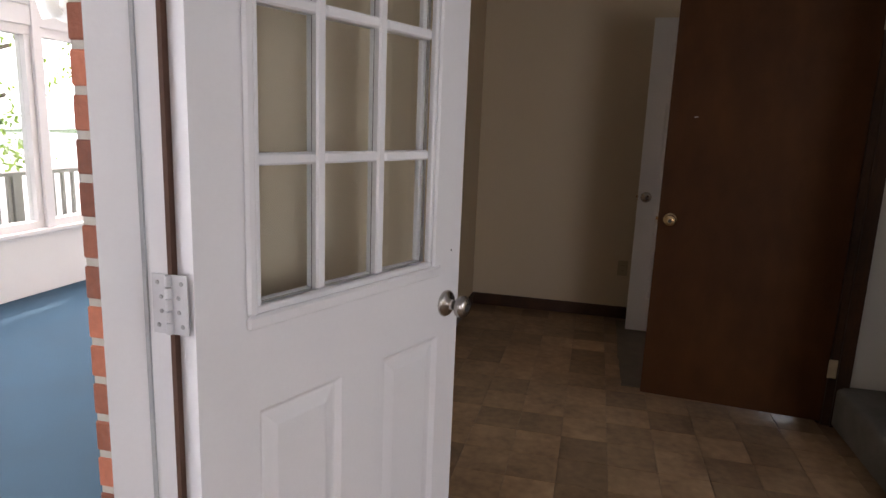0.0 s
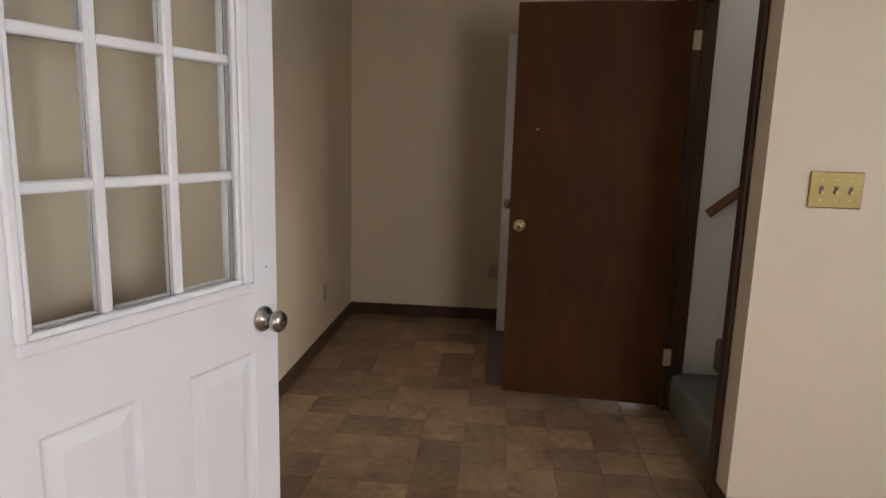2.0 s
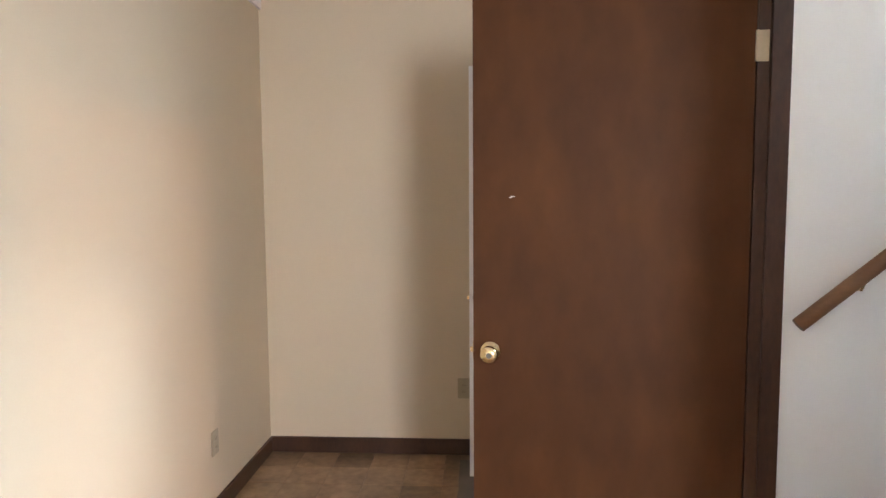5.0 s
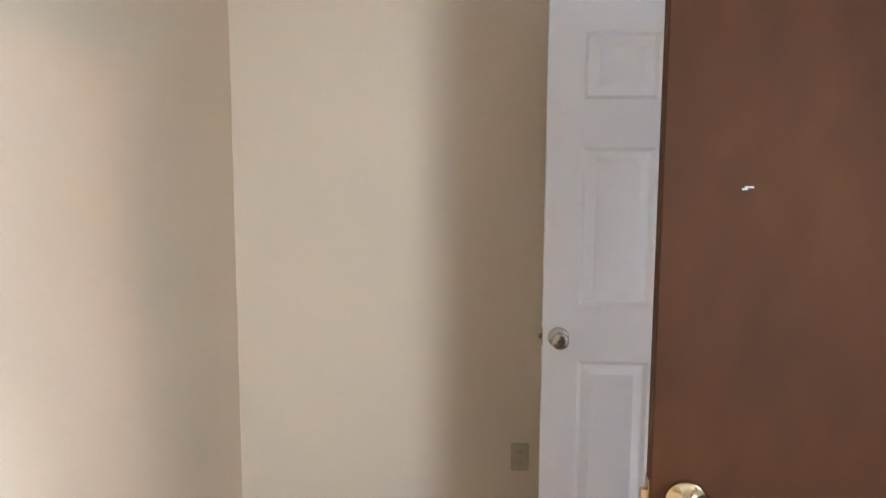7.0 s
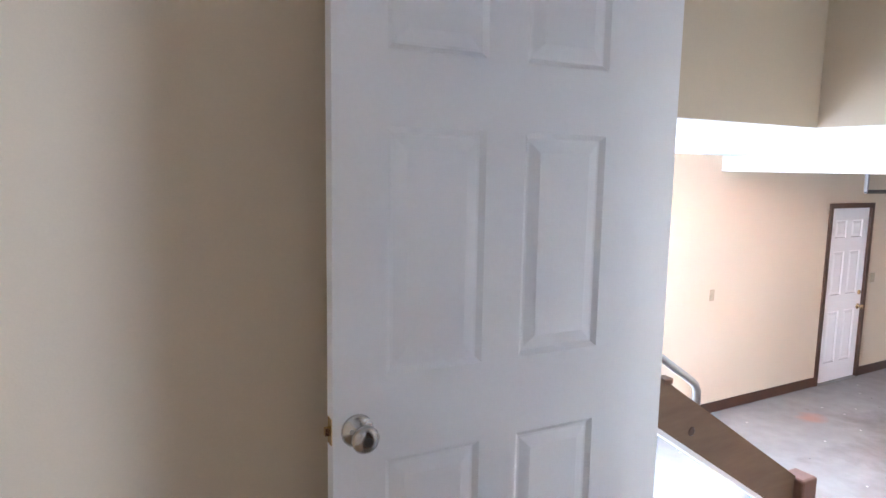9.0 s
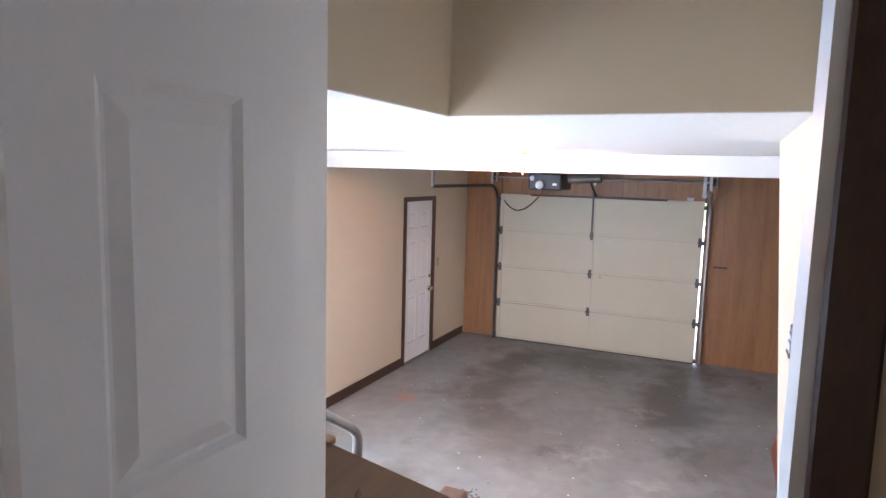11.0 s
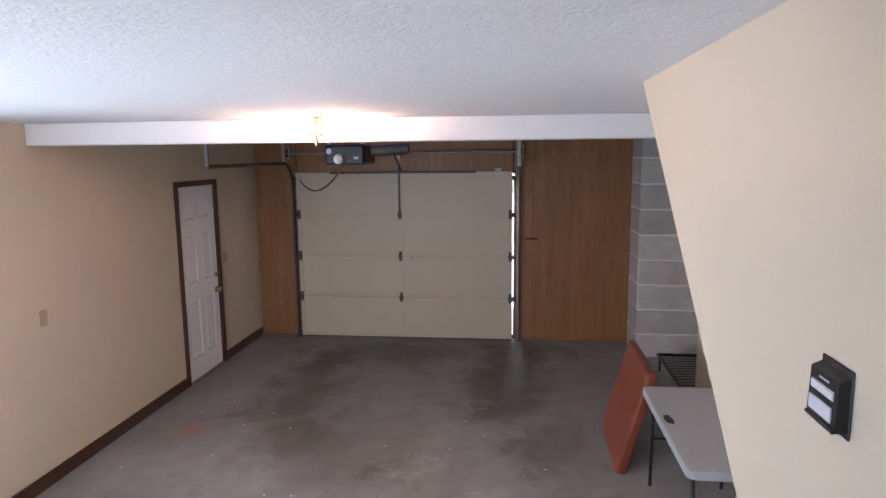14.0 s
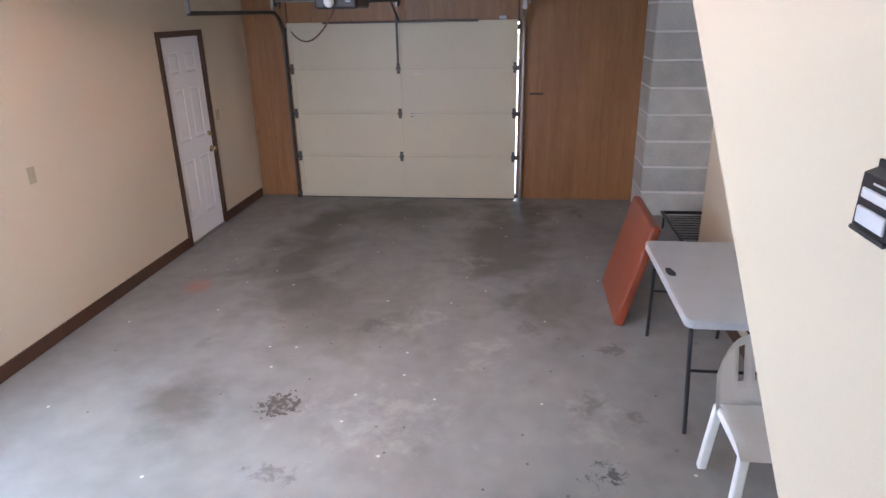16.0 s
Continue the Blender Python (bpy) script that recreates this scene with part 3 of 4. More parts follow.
structure(door_3, "white half-glazed door with nine panes standing open", "door")
T, WIDE = 0.044, 0.776
bm = boxes((0, 0.125, -T / 2, T / 2, 0, 2.03), (0.69, WIDE, -T / 2, T / 2, 0, 2.03), (0.125, 0.69, -T / 2, T / 2, 0, 0.22), (0.125, 0.69, -T / 2, T / 2, 0.805, 0.985), (0.125, 0.69, -T / 2, T / 2, 1.83, 2.03), (0.342, 0.475, -T / 2, T / 2, 0.22, 0.805))
part("leaf", bm, WHITE, door_3)
for a, b in ((0.125, 0.342), (0.475, 0.69)):
    part("panel", panel(a, b, 0.22, 0.805, T), WHITE, door_3)
bm = bmesh.new()
for s in (-1, 1):
    for a, b, c, e in ((0.098, 0.680, 0.965, 0.992), (0.098, 0.680, 1.82, 1.85), (0.098, 0.119, 0.992, 1.82), (0.646, 0.680, 0.992, 1.82)):
        box(a, b, min(s * T / 2, s * (T / 2 + 0.012)), max(s * T / 2, s * (T / 2 + 0.012)), c, e, 0.005, bm)
    for a, b, c, e in ((0.119, 0.646, 0.992, 1.006), (0.119, 0.646, 1.806, 1.82), (0.119, 0.131, 1.006, 1.806), (0.632, 0.646, 1.006, 1.806)):
        box(a, b, min(s * 0.012, s * (T / 2 + 0.006)), max(s * 0.012, s * (T / 2 + 0.006)), c, e, 0.003, bm)
part("glazing_frame", bm, WHITE, door_3)
for x in (0.286, 0.462):
    part("muntin", box(x - 0.012, x + 0.012, -0.018, 0.018, 1.006, 1.806, 0.004), WHITE, door_3)
columns, levels = ((0.131, 0.274), (0.298, 0.450), (0.474, 0.632)), ((1.006, 1.253), (1.275, 1.523), (1.545, 1.806))
for z in (1.264, 1.534):
    for a, b in columns:
        part("muntin", box(a, b, -0.018, 0.018, z - 0.011, z + 0.011, 0.004), WHITE, door_3)
for (a, b), (c, e) in product(columns, levels):
    part("pane", box(a, b, -0.003, 0.003, c, e), CLEAR, door_3).visible_shadow = False
knob(door_3, 0.720, -T / 2, 0.885, -1, NICKEL, "door_knob")
knob(door_3, 0.720, T / 2, 0.885, 1, NICKEL, "door_knob")
latch(door_3, WIDE, 0.885, NICKEL)
part("nail_hole", box(0.734, 0.738, -T / 2 - 0.001, -T / 2, 1.02, 1.024), BLACK, door_3)

# frame of the sunroom doorway: jamb, stop, outer casing, brown gap strip, hinges
frame_3 = new("door_frame_3")
structure(frame_3, "white painted frame of the sunroom doorway", "door frame")
part("jamb", boxes((-0.60, -0.524, 1.1135, 1.145, 0, 2.08), (-0.60, -0.48, 0.15, 0.168, 0, 2.08), (-0.60, -0.48, 0.168, 1.1135, 2.06, 2.08)), WHITE, frame_3)
part("weather_strip", box(-0.572, -0.565, 1.109, 1.1135, 0, 2.06), TABLE_GREY, frame_3)
bm = prism([(-0.618, 1.068), (-0.572, 1.112), (-0.572, 1.14), (-0.618, 1.14)], "z", -0.01, 2.12)
box(-0.645, -0.602, 0.10, 0.165, -0.01, 2.12, 0.006, bm)
part("outer_casing", bm, WHITE, frame_3)
part("gap_strip", box(-0.524, -0.516, 1.109, 1.145, 0, 2.06), GAP_BROWN, frame_3, "dark brown strip in the hinge gap")
for z in (0.28, 1.052, 1.86):
    hinge(frame_3, -0.517, 1.104, z, LABEL)

# ---- trim ----
trims = structure(new("door_frame_2"), "dark stained wooden frame of the stair doorway", "door frame")
part("jamb", boxes((RIGHT - 0.001, 1.412, 2.645, 2.66, 0, 2.055), (RIGHT - 0.001, 1.392, 3.455, 3.47, 0, 2.055), (RIGHT - 0.001, 1.412, 2.66, 3.455, 2.055, 2.07)), TRIM, trims)
bm = bmesh.new()
for a, b, c, e in ((2.585, 2.648, 0.0, 2.07), (3.467, 3.53, 0.0, 2.07), (2.585, 3.53, 2.07, 2.13)):
    box(RIGHT - 0.018, RIGHT, a, b, c, e, 0.005, bm)
part("casing", bm, TRIM, trims)
part("door_stop", boxes((1.33, 1.36, 3.443, 3.455, 0, 2.055), (1.335, 1.37, 2.66, 2.672, 0, 2.055), (1.335, 1.37, 2.672, 3.443, 2.043, 2.055)), TRIM, trims)
wall("wall_stair_post", box(RIGHT, 1.41, NEAR + 0.1, 2.645, -0.3, 2.07), CREAM, "narrow cream drywall return beside the stair doorway")

frame_1 = structure(new("door_frame_1"), "white painted garage door frame with dark casing", "door frame")
part("jamb", boxes((RIGHT - 0.002, 1.435, 4.69, 4.714, -0.002, 2.08), (RIGHT - 0.002, 1.435, 3.83, 3.852, -0.002, 2.08), (RIGHT - 0.002, 1.435, 3.852, 4.69, 2.06, 2.08)), WHITE, frame_1)
bm = bmesh.new()
for a, b, c, e in ((3.765, 3.835, 0.0, 2.075), (4.72, 4.77, 0.0, 2.075), (3.765, 4.77, 2.075, 2.135)):
    box(RIGHT - 0.018, RIGHT - 0.002, a, b, c, e, 0.005, bm)
part("casing", bm, TRIM, frame_1)
part("threshold", box(RIGHT - 0.01, 1.44, 3.852, 4.69, -0.02, 0.012, 0.005), STEEL, frame_1)


def baseboard(x0, x1, y0, y1, z, high=0.09):
    return structure(part("baseboard", box(x0, x1, y0, y1, z, z + high, 0.004), TRIM), "dark stained wooden baseboard along the wall", "baseboard")


baseboard(LEFT, LEFT + 0.014, 2.42, BACK - 0.014, 0)
baseboard(LEFT, RIGHT - 0.02, BACK - 0.014, BACK, 0)
baseboard(RIGHT - 0.014, 3.8, NEAR - 0.014, NEAR, 0)
baseboard(RIGHT - 0.014, RIGHT, NEAR, 2.585, 0)
baseboard(5.0 - 3.55, 7.21, FAR - 0.016, FAR, SLAB, 0.11)
baseboard(8.09, END, FAR - 0.016, FAR, SLAB, 0.11)
baseboard(1.45, 6.79, 2.64, 2.656, SLAB, 0.10)

# ---- brick reveal beside the sunroom door ----
brick_wall = wall("wall_brick", box(-0.712, -0.602, 1.144, 2.3, -0.3, 2.4), MORTAR, "red brick veneer with pale mortar joints")

# ---- stairs up, carpeted ----
stairs = structure(new("stairs_up"), "grey carpeted stairs rising behind the dark door", "stairs")
for k in range(9):
    x0 = 1.335 + 0.215 * k
    part("step", box(x0, x0 + 0.30, 2.68, 3.497, 0.2 * k + (0.0 if k == 0 else 0.02), 0.2 * (k + 1), 0.024, seg=3), CARPET, stairs, smooth=False)
rail_up = thing("stair_handrail", 0, 0, 0, 0, "brown wooden handrail sloping along the white stair wall", "handrail")
part("rail", tube([(1.432, 3.44, 1.0465), (2.9, 3.44, 2.26)], 0.023, 14), RAIL_WOOD, rail_up, smooth=True)
for x in (1.62, 2.6):
    part("bracket", tube([(x, 3.44, 1.02 + (x - 1.40) * 0.827 - 0.02), (x, 3.46, 1.02 + (x - 1.40) * 0.827 - 0.05), (x, 3.499, 1.02 + (x - 1.40) * 0.827 - 0.05)], 0.006), BRASS, rail_up)

# ---- hall fittings ----
def screw(bm, x, y, z, turn):
    return lathe([(0.001, 0), (0.004, 0), (0.003, 0.0015), (0.001, 0.0015)], 10, bm, Matrix.Translation((x, y, z)) @ turn)


TO_SOUTH = Euler((radians(90), 0, 0)).to_matrix().to_4x4()
plate = thing("switch_plate", 1.531, NEAR, 1.249, 0, "polished brass triple switch plate on the cream wall", "light switch")
part("plate", box(-0.088, 0.088, -0.007, 0, -0.062, 0.062, 0.004, seg=2), BRASS_PALE, plate)
for x in (-0.048, 0, 0.048):
    part("slot", box(x - 0.006, x + 0.006, -0.0078, -0.0072, -0.013, 0.013), DARK_STEEL, plate)
    part("toggle", box(x - 0.004, x + 0.004, -0.017, -0.0078, -0.012, -0.002, 0.001), BRASS, plate, "brass switch toggle")
    for z in (-0.034, 0.034):
        part("screw", screw(bmesh.new(), x, -0.007, z, TO_SOUTH), BRASS, plate)


def outlet(x, y, z, rz, label):
    o = thing("wall_outlet", x, y, z, rz, label, "outlet")
    part("plate", box(-0.035, 0.035, -0.006, 0, -0.057, 0.057, 0.003), IVORY, o)
    for dz in (-0.02, 0.02):
        s = part("socket", lathe([(0.002, 0), (0.016, 0), (0.015, 0.002), (0.002, 0.002)], 16, m=Matrix.Translation((0, -0.006, dz)) @ TO_SOUTH), IVORY, o)
        part("slots", boxes((-0.007, -0.005, -0.0085, -0.0079, dz - 0.004, dz + 0.006), (0.005, 0.007, -0.0085, -0.0079, dz - 0.004, dz + 0.006)), BLACK, s)
    return o


outlet(0.383, BACK, 0.378, 0, "ivory wall outlet on the hall's back wall")
outlet(LEFT, 4.20, 0.345, 90, "ivory wall outlet on the hall's long wall")
mat_ob = thing("floor_mat", 0.36, 3.63, 0.0, 0, "worn grey carpet mat before the garage door", "mat")
bm = bmesh.new()
edge = [(0.004 + 0.016 * noise.noise((0, 9 * t, 3)), 1.22 * t) for t in [i / 24 for i in range(25)]]
prism([(0.925, 0.0), (0.925, 1.22)] + edge[::-1], "z", 0.001, 0.009, bm)
part("carpet", bm, MAT_GREY, mat_ob)

# ---- garage steps with guard rail ----
steps = structure(new("stairs_down"), "wooden steps down to the garage floor", "stairs")
for k in range(4):
    top = -0.193 * (k + 1)
    part("tread", box(1.42 + 0.25 * k, 1.70 + 0.25 * k, 3.775, 4.70, top - 0.04, top, 0.005), DECK, steps)
    part("riser", box(1.425 + 0.25 * k, 1.445 + 0.25 * k, 3.775, 4.70, top, top + 0.153), DECK, steps)
for y in (3.775, 4.66):
    part("stringer", prism([(1.44, -0.24), (2.45, -0.965), (2.1, -0.965), (1.44, -0.5)], "y", y, y + 0.035), DECK, steps)
NEWEL = material("red_brown_newel", (0.17, 0.075, 0.045), 0.5, vary=0.2, coarse=5, fine=30, bump=0.06, stretch=(3, 3, 0.6))
guard = thing("guard_rail", 0, 0, 0, 0, "knotty wooden guard board on a square newel beside the steps", "railing")
gz = lambda x: 0.846 - 0.66 * (x - 1.512)
part("board", prism([(1.45, gz(1.45)), (2.22, gz(2.22)), (2.22, gz(2.22) - 0.16), (1.45, gz(1.45) - 0.16)], "y", 4.735, 4.775), BOARD_WOOD, guard)
part("white_batten", prism([(1.45, gz(1.45) - 0.16), (2.22, gz(2.22) - 0.16), (2.22, gz(2.22) - 0.178), (1.45, gz(1.45) - 0.178)], "y", 4.728, 4.78), WHITE, guard)
part("newel", box(2.215, 2.305, 4.70, 4.79, SLAB, 0.372, 0.01, seg=2), NEWEL, guard)
part("board_end", box(1.50, 1.545, 4.735, 4.775, gz(1.52) - 0.01, gz(1.52) + 0.01, 0.004), RAIL_WOOD, guard)
part("knot", lathe([(0.001, 0), (0.016, 0), (0.012, 0.002), (0.001, 0.002)], 12, m=Matrix.Translation((1.64, 4.735, gz(1.64) - 0.1)) @ TO_SOUTH), TRIM, guard)
tube_rail = thing("pipe_handrail", 0, 0, 0, 0, "bent galvanised pipe handrail beside the steps", "handrail")
hz = lambda x: gz(x) + 0.075
part("pipe", tube([(1.43, 4.79, hz(1.43)), (1.69, 4.79, hz(1.69)), (1.71, 4.79, hz(1.71) - 0.004), (1.722, 4.79, hz(1.72) - 0.02), (1.72, 4.788, hz(1.72) - 0.07)], 0.013, 12), STEEL, tube_rail, smooth=True)

sw = thing("light_switch", 1.691, 3.77, 1.232, 180, "white single toggle switch plate on cream wall", "light switch")
part("plate", box(-0.036, 0.036, -0.007, 0, -0.058, 0.058, 0.004, seg=2), WHITE_PLASTIC, sw)
part("slot", box(-0.006, 0.006, -0.0078, -0.0072, -0.013, 0.013), DARK_STEEL, sw)
part("toggle", box(-0.004, 0.004, -0.02, -0.0078, -0.012, -0.003, 0.001), WHITE_PLASTIC, sw)
for z in (-0.03, 0.03):
    part("screw", screw(bmesh.new(), 0, -0.007, z, TO_SOUTH), STEEL, sw)
dev = thing("opener_button", 2.152, 3.77, 1.062, 180, "black wall control box with two pale buttons", "wall control")
part("back_plate", box(-0.050, 0.050, -0.004, 0, -0.058, 0.058, 0.002), BLACK, dev)
body = part("body", prism([(-0.004, -0.046), (-0.004, 0.046), (-0.023, 0.038), (-0.026, -0.046)], "x", -0.047, 0.047), BLACK, dev)
part("button", box(-0.037, 0.037, -0.028, -0.023, 0.003, 0.019, 0.002), LABEL, dev, "small pale button")
part("button", box(-0.037, 0.037, -0.030, -0.024, -0.034, -0.008, 0.002), LABEL, dev, "wide pale button")
part("mark", box(-0.016, 0.016, -0.0245, -0.023, 0.0265, 0.0295), LABEL, dev)
part("lip", box(-0.047, 0.047, -0.031, -0.024, -0.048, -0.041, 0.002), BLACK, dev)

dev.scale = (0.85, 0.75, 0.82)

# ---- garage far wall ----
door_4 = six_panel_door("door_4", pose(7.265, FAR + 0.03, SLAB + 0.015, 0, 0, 0), 0.77, 2.055, "white six-panel side door in a dark frame", 0.04)
knob(door_4, 0.715, -0.02, 0.86, -1, BRASS, "door_knob")
part("deadbolt", lathe([(0.002, 0), (0.028, 0), (0.026, 0.012), (0.002, 0.014)], 18, m=Matrix.Translation((0.715, -0.02, 1.03)) @ TO_SOUTH), BRASS, door_4)
frame_4 = structure(new("door_frame_4"), "dark stained frame of the garage side door", "door frame")
part("casing", boxes((7.205, 7.262, FAR - 0.018, FAR + 0.05, SLAB, 1.09), (8.038, 8.095, FAR - 0.018, FAR + 0.05, SLAB, 1.09), (7.205, 8.095, FAR - 0.018, FAR + 0.05, 1.09, 1.146)), TRIM, frame_4)
part("sill", box(7.262, 8.038, FAR - 0.02, FAR + 0.1, SLAB - 0.01, SLAB + 0.014, 0.004), STEEL, frame_4)
part("outer_backing", box(7.2, 8.1, FAR + 0.1, FAR + 0.15, SLAB, 1.15), TRIM, frame_4)
gs = thing("light_switch", 5.34, FAR, 0.262, 0, "ivory wall switch plate on the long cream wall", "light switch")
part("plate", box(-0.036, 0.036, -0.007, 0, -0.058, 0.058, 0.003), IVORY, gs)
part("toggle", box(-0.004, 0.004, -0.018, -0.007, -0.01, 0.002, 0.001), IVORY, gs)
gs = thing("light_switch", 8.22, FAR, 0.24, 0, "ivory wall switch plate beside the side door", "light switch")
part("plate", box(-0.05, 0.05, -0.007, 0, -0.058, 0.058, 0.003), IVORY, gs)
part("toggle", box(-0.004, 0.004, -0.018, -0.007, -0.01, 0.002, 0.001), IVORY, gs)

# ---- overhead door: four sections, stiles, hinges, rollers, tracks ----
overhead = structure(new("garage_door"), "closed cream sectional overhead garage door", "garage door")
Y0, Y1, Z0, SEC = 4.246, 7.0, SLAB + 0.012, 0.533
for k in range(4):
    z = Z0 + SEC * k
    s = part("section", box(END, END + 0.04, Y0, Y1, z + 0.003, z + SEC - 0.003, 0.004), GARAGE_CREAM, overhead)
    part("lap", box(END + 0.008, END + 0.032, Y0, Y1, z + SEC - 0.02, z + SEC + (0.02 if k < 3 else -0.004)), GARAGE_CREAM, s)
    part("rail_edge", boxes((END - 0.012, END, Y0, Y1, z + 0.004, z + 0.03), (END - 0.012, END, Y0, Y1, z + SEC - 0.03, z + SEC - 0.004)), GARAGE_CREAM, s)
    part("stile", boxes((END - 0.014, END, 5.63, 5.69, z + 0.03, z + SEC - 0.03), (END - 0.014, END, Y0, Y0 + 0.05, z + 0.03, z + SEC - 0.03), (END - 0.014, END, Y1 - 0.05, Y1, z + 0.03, z + SEC - 0.03)), GARAGE_CREAM, s)
for k in range(1, 4):
    for y in (Y0 + 0.025, 5.66, Y1 - 0.025):
        z = Z0 + SEC * k
        part("hinge", boxes((END - 0.02, END - 0.014, y - 0.02, y + 0.02, z - 0.06, z + 0.06), (END - 0.034, END - 0.02, y - 0.028, y + 0.028, z - 0.014, z + 0.014)), DARK_STEEL, overhead)
for y, z in product((Y0 - 0.012, Y1 + 0.012), [Z0 + 0.05] + [Z0 + SEC * k for k in range(1, 4)] + [Z0 + 4 * SEC - 0.08]):
    part("roller", lathe([(0.004, -0.016), (0.03, -0.016), (0.03, 0.016), (0.004, 0.016)], 12, m=Matrix.Translation((END - 0.045, y, z)) @ TO_SOUTH), DARK_STEEL, overhead)
part("lock_plate", boxes((END - 0.004, END, 5.46, 5.50, 0.08, 0.13), (END - 0.012, END, 5.36, 5.46, 0.11, 0.117)), STEEL, overhead)
part("lock_dots", boxes((END - 0.006, END - 0.004, 5.50, 5.53, 0.072, 0.092), (END - 0.006, END - 0.004, 5.50, 5.53, 0.11, 0.13)), DARK_STEEL, overhead)
part("strut", box(END - 0.03, END - 0.006, 5.648, 5.672, Z0 + 3 * SEC, Z0 + 4 * SEC + 0.06), DARK_STEEL, overhead)
part("label", box(END - 0.004, END, 5.40, 5.48, 0.575, 0.59), LABEL, overhead)
part("weather_strip", box(END + 0.001, END + 0.035, Y0, Y1, SLAB, SLAB + 0.012), BLACK, overhead)
for side, y in ((-1, Y0 - 0.065), (1, Y1 + 0.03)):
    tr = thing("door_track", 0, y, 0, 0, "galvanised steel track of the overhead door", "door track", "tracks of the overhead door")
    curve = [(END - 0.045, 0, SLAB + 0.01), (END - 0.045, 0, 1.0)] + [(END - 0.045 - 0.3 * (1 - math.cos(a)), 0, 1.0 + 0.3 * math.sin(a)) for a in [radians(15 * i) for i in range(1, 7)]] + [(6.88, 0, 1.30)]
    part("channel", tube(curve, 0.022, 6), STEEL if side < 0 else DARK_STEEL, tr)
    for x in (6.87, 8.84):
        part("hanger", box(x, x + 0.03, -0.015, 0.015, 1.30, GARAGE_TOP), STEEL, tr)
    for z in (SLAB, -0.45, 0.4, 1.0):
        part("bracket", box(END - 0.04, END, -0.024, 0.024, z, z + 0.06), DARK_STEEL, tr)
shaft = thing("torsion_shaft", 0, 0, 0, 0, "steel torsion shaft over the garage door", "door shaft")
part("bar", tube([(END - 0.07, 4.14, 1.42), (END - 0.07, 7.12, 1.42)], 0.014, 10), STEEL, shaft)
part("spring", tube([(END - 0.07, 5.75, 1.42), (END - 0.07, 6.5, 1.42)], 0.03, 12), DARK_STEEL, shaft)
for y in (4.16, 7.1):
    part("drum", lathe([(0.01, -0.02), (0.05, -0.02), (0.04, 0), (0.05, 0.02), (0.01, 0.02)], 16, m=Matrix.Translation((END - 0.07, y, 1.42)) @ TO_SOUTH), DARK_STEEL, shaft)
    part("plate", box(END - 0.06, END + 0.002, y - 0.05, y - 0.03, 1.35, 1.5), STEEL, shaft)
part("centre_plate", box(END - 0.10, END + 0.002, 5.63, 5.65, 1.34, 1.5), STEEL, shaft)
head = structure(part("trim_door_head", box(END - 0.03, END + 0.058, 4.7, 6.55, 1.16, 1.185, 0.003), TRIM), "rough dark board over the overhead door", "trim")
opener = thing("garage_door_opener", 6.5, 5.63, 1.395, 0, "black overhead door opener hung from the ceiling", "door opener")
part("housing", box(0, 0.42, -0.17, 0.17, -0.085, 0.085, 0.02, seg=2), BLACK, opener)
part("lamp_socket", lathe([(0.004, 0), (0.022, 0), (0.022, 0.03), (0.004, 0.03)], 14, m=pose(-0.03, 0.04, -0.03, 0, 90, 0)), WHITE_PLASTIC, opener)
part("bulb", lathe([(0.006, 0), (0.018, 0.004), (0.034, 0.022), (0.041, 0.045), (0.036, 0.066), (0.02, 0.080), (0.004, 0.084)], 18, m=pose(0.0, 0.04, -0.034, 0, -90, 0)), OPAL, opener, "round white opal bulb", True)
part("knob", lathe([(0.004, 0), (0.025, 0), (0.022, 0.012), (0.004, 0.012)], 14, m=pose(0.0, 0.13, 0.03, 0, -90, 0)), LABEL, opener)
part("panel_label", box(-0.003, 0, -0.12, -0.08, -0.035, -0.015), LABEL, opener)
part("chain_rail", box(0.42, END - 6.5 - 0.02, -0.02, 0.02, -0.01, 0.03), DARK_STEEL, opener)
part("trolley_arm", tube([(2.2, 0, 0), (2.62, 0, -0.2)], 0.012), DARK_STEEL, opener)
for y in (-0.145, 0.145):
    part("hanger", box(0.05, 0.08, y - 0.015, y + 0.015, 0.085, 0.237), STEEL, opener)
part("motor", tube([(0.15, -0.20, 0.03), (0.15, -0.52, 0.05)], 0.045, 14), DARK_STEEL, opener)
cord = thing("pull_cord", 0, 0, 0, 0, "brown cord drooping from the opener to the track", "cord")
pts = [(6.55 + (END - 0.05 - 6.55) * t, 5.66 + (6.93 - 5.66) * t, 1.30 - 0.22 * t - 0.30 * (t * (1 - t)) * 2.2) for t in [i / 16 for i in range(17)]]
part("cord", tube(pts, 0.008, 6), ROPE, cord)
eye_box = thing("track_bracket", END - 0.03, 4.42, 1.19, 0, "small pale bracket on the door's top edge", "bracket")
part("plate", box(0, 0.03, -0.04, 0.04, -0.008, 0.03, 0.003), LABEL, eye_box)

# ---- ceiling light with two bare bulbs ----
lamp = thing("ceiling_light", 5.17, 5.44, GARAGE_TOP, 0, "brass ceiling light with two lit bare bulbs", "ceiling light")
part("canopy", lathe([(0.004, 0), (0.055, 0), (0.05, -0.016), (0.012, -0.026), (0.004, -0.026)], 20), BRASS, lamp)
part("stem", lathe([(0.004, -0.026), (0.011, -0.03), (0.009, -0.08), (0.02, -0.095), (0.022, -0.12), (0.012, -0.14), (0.014, -0.17), (0.006, -0.19), (0.002, -0.192)], 16), BRASS, lamp, smooth=True)
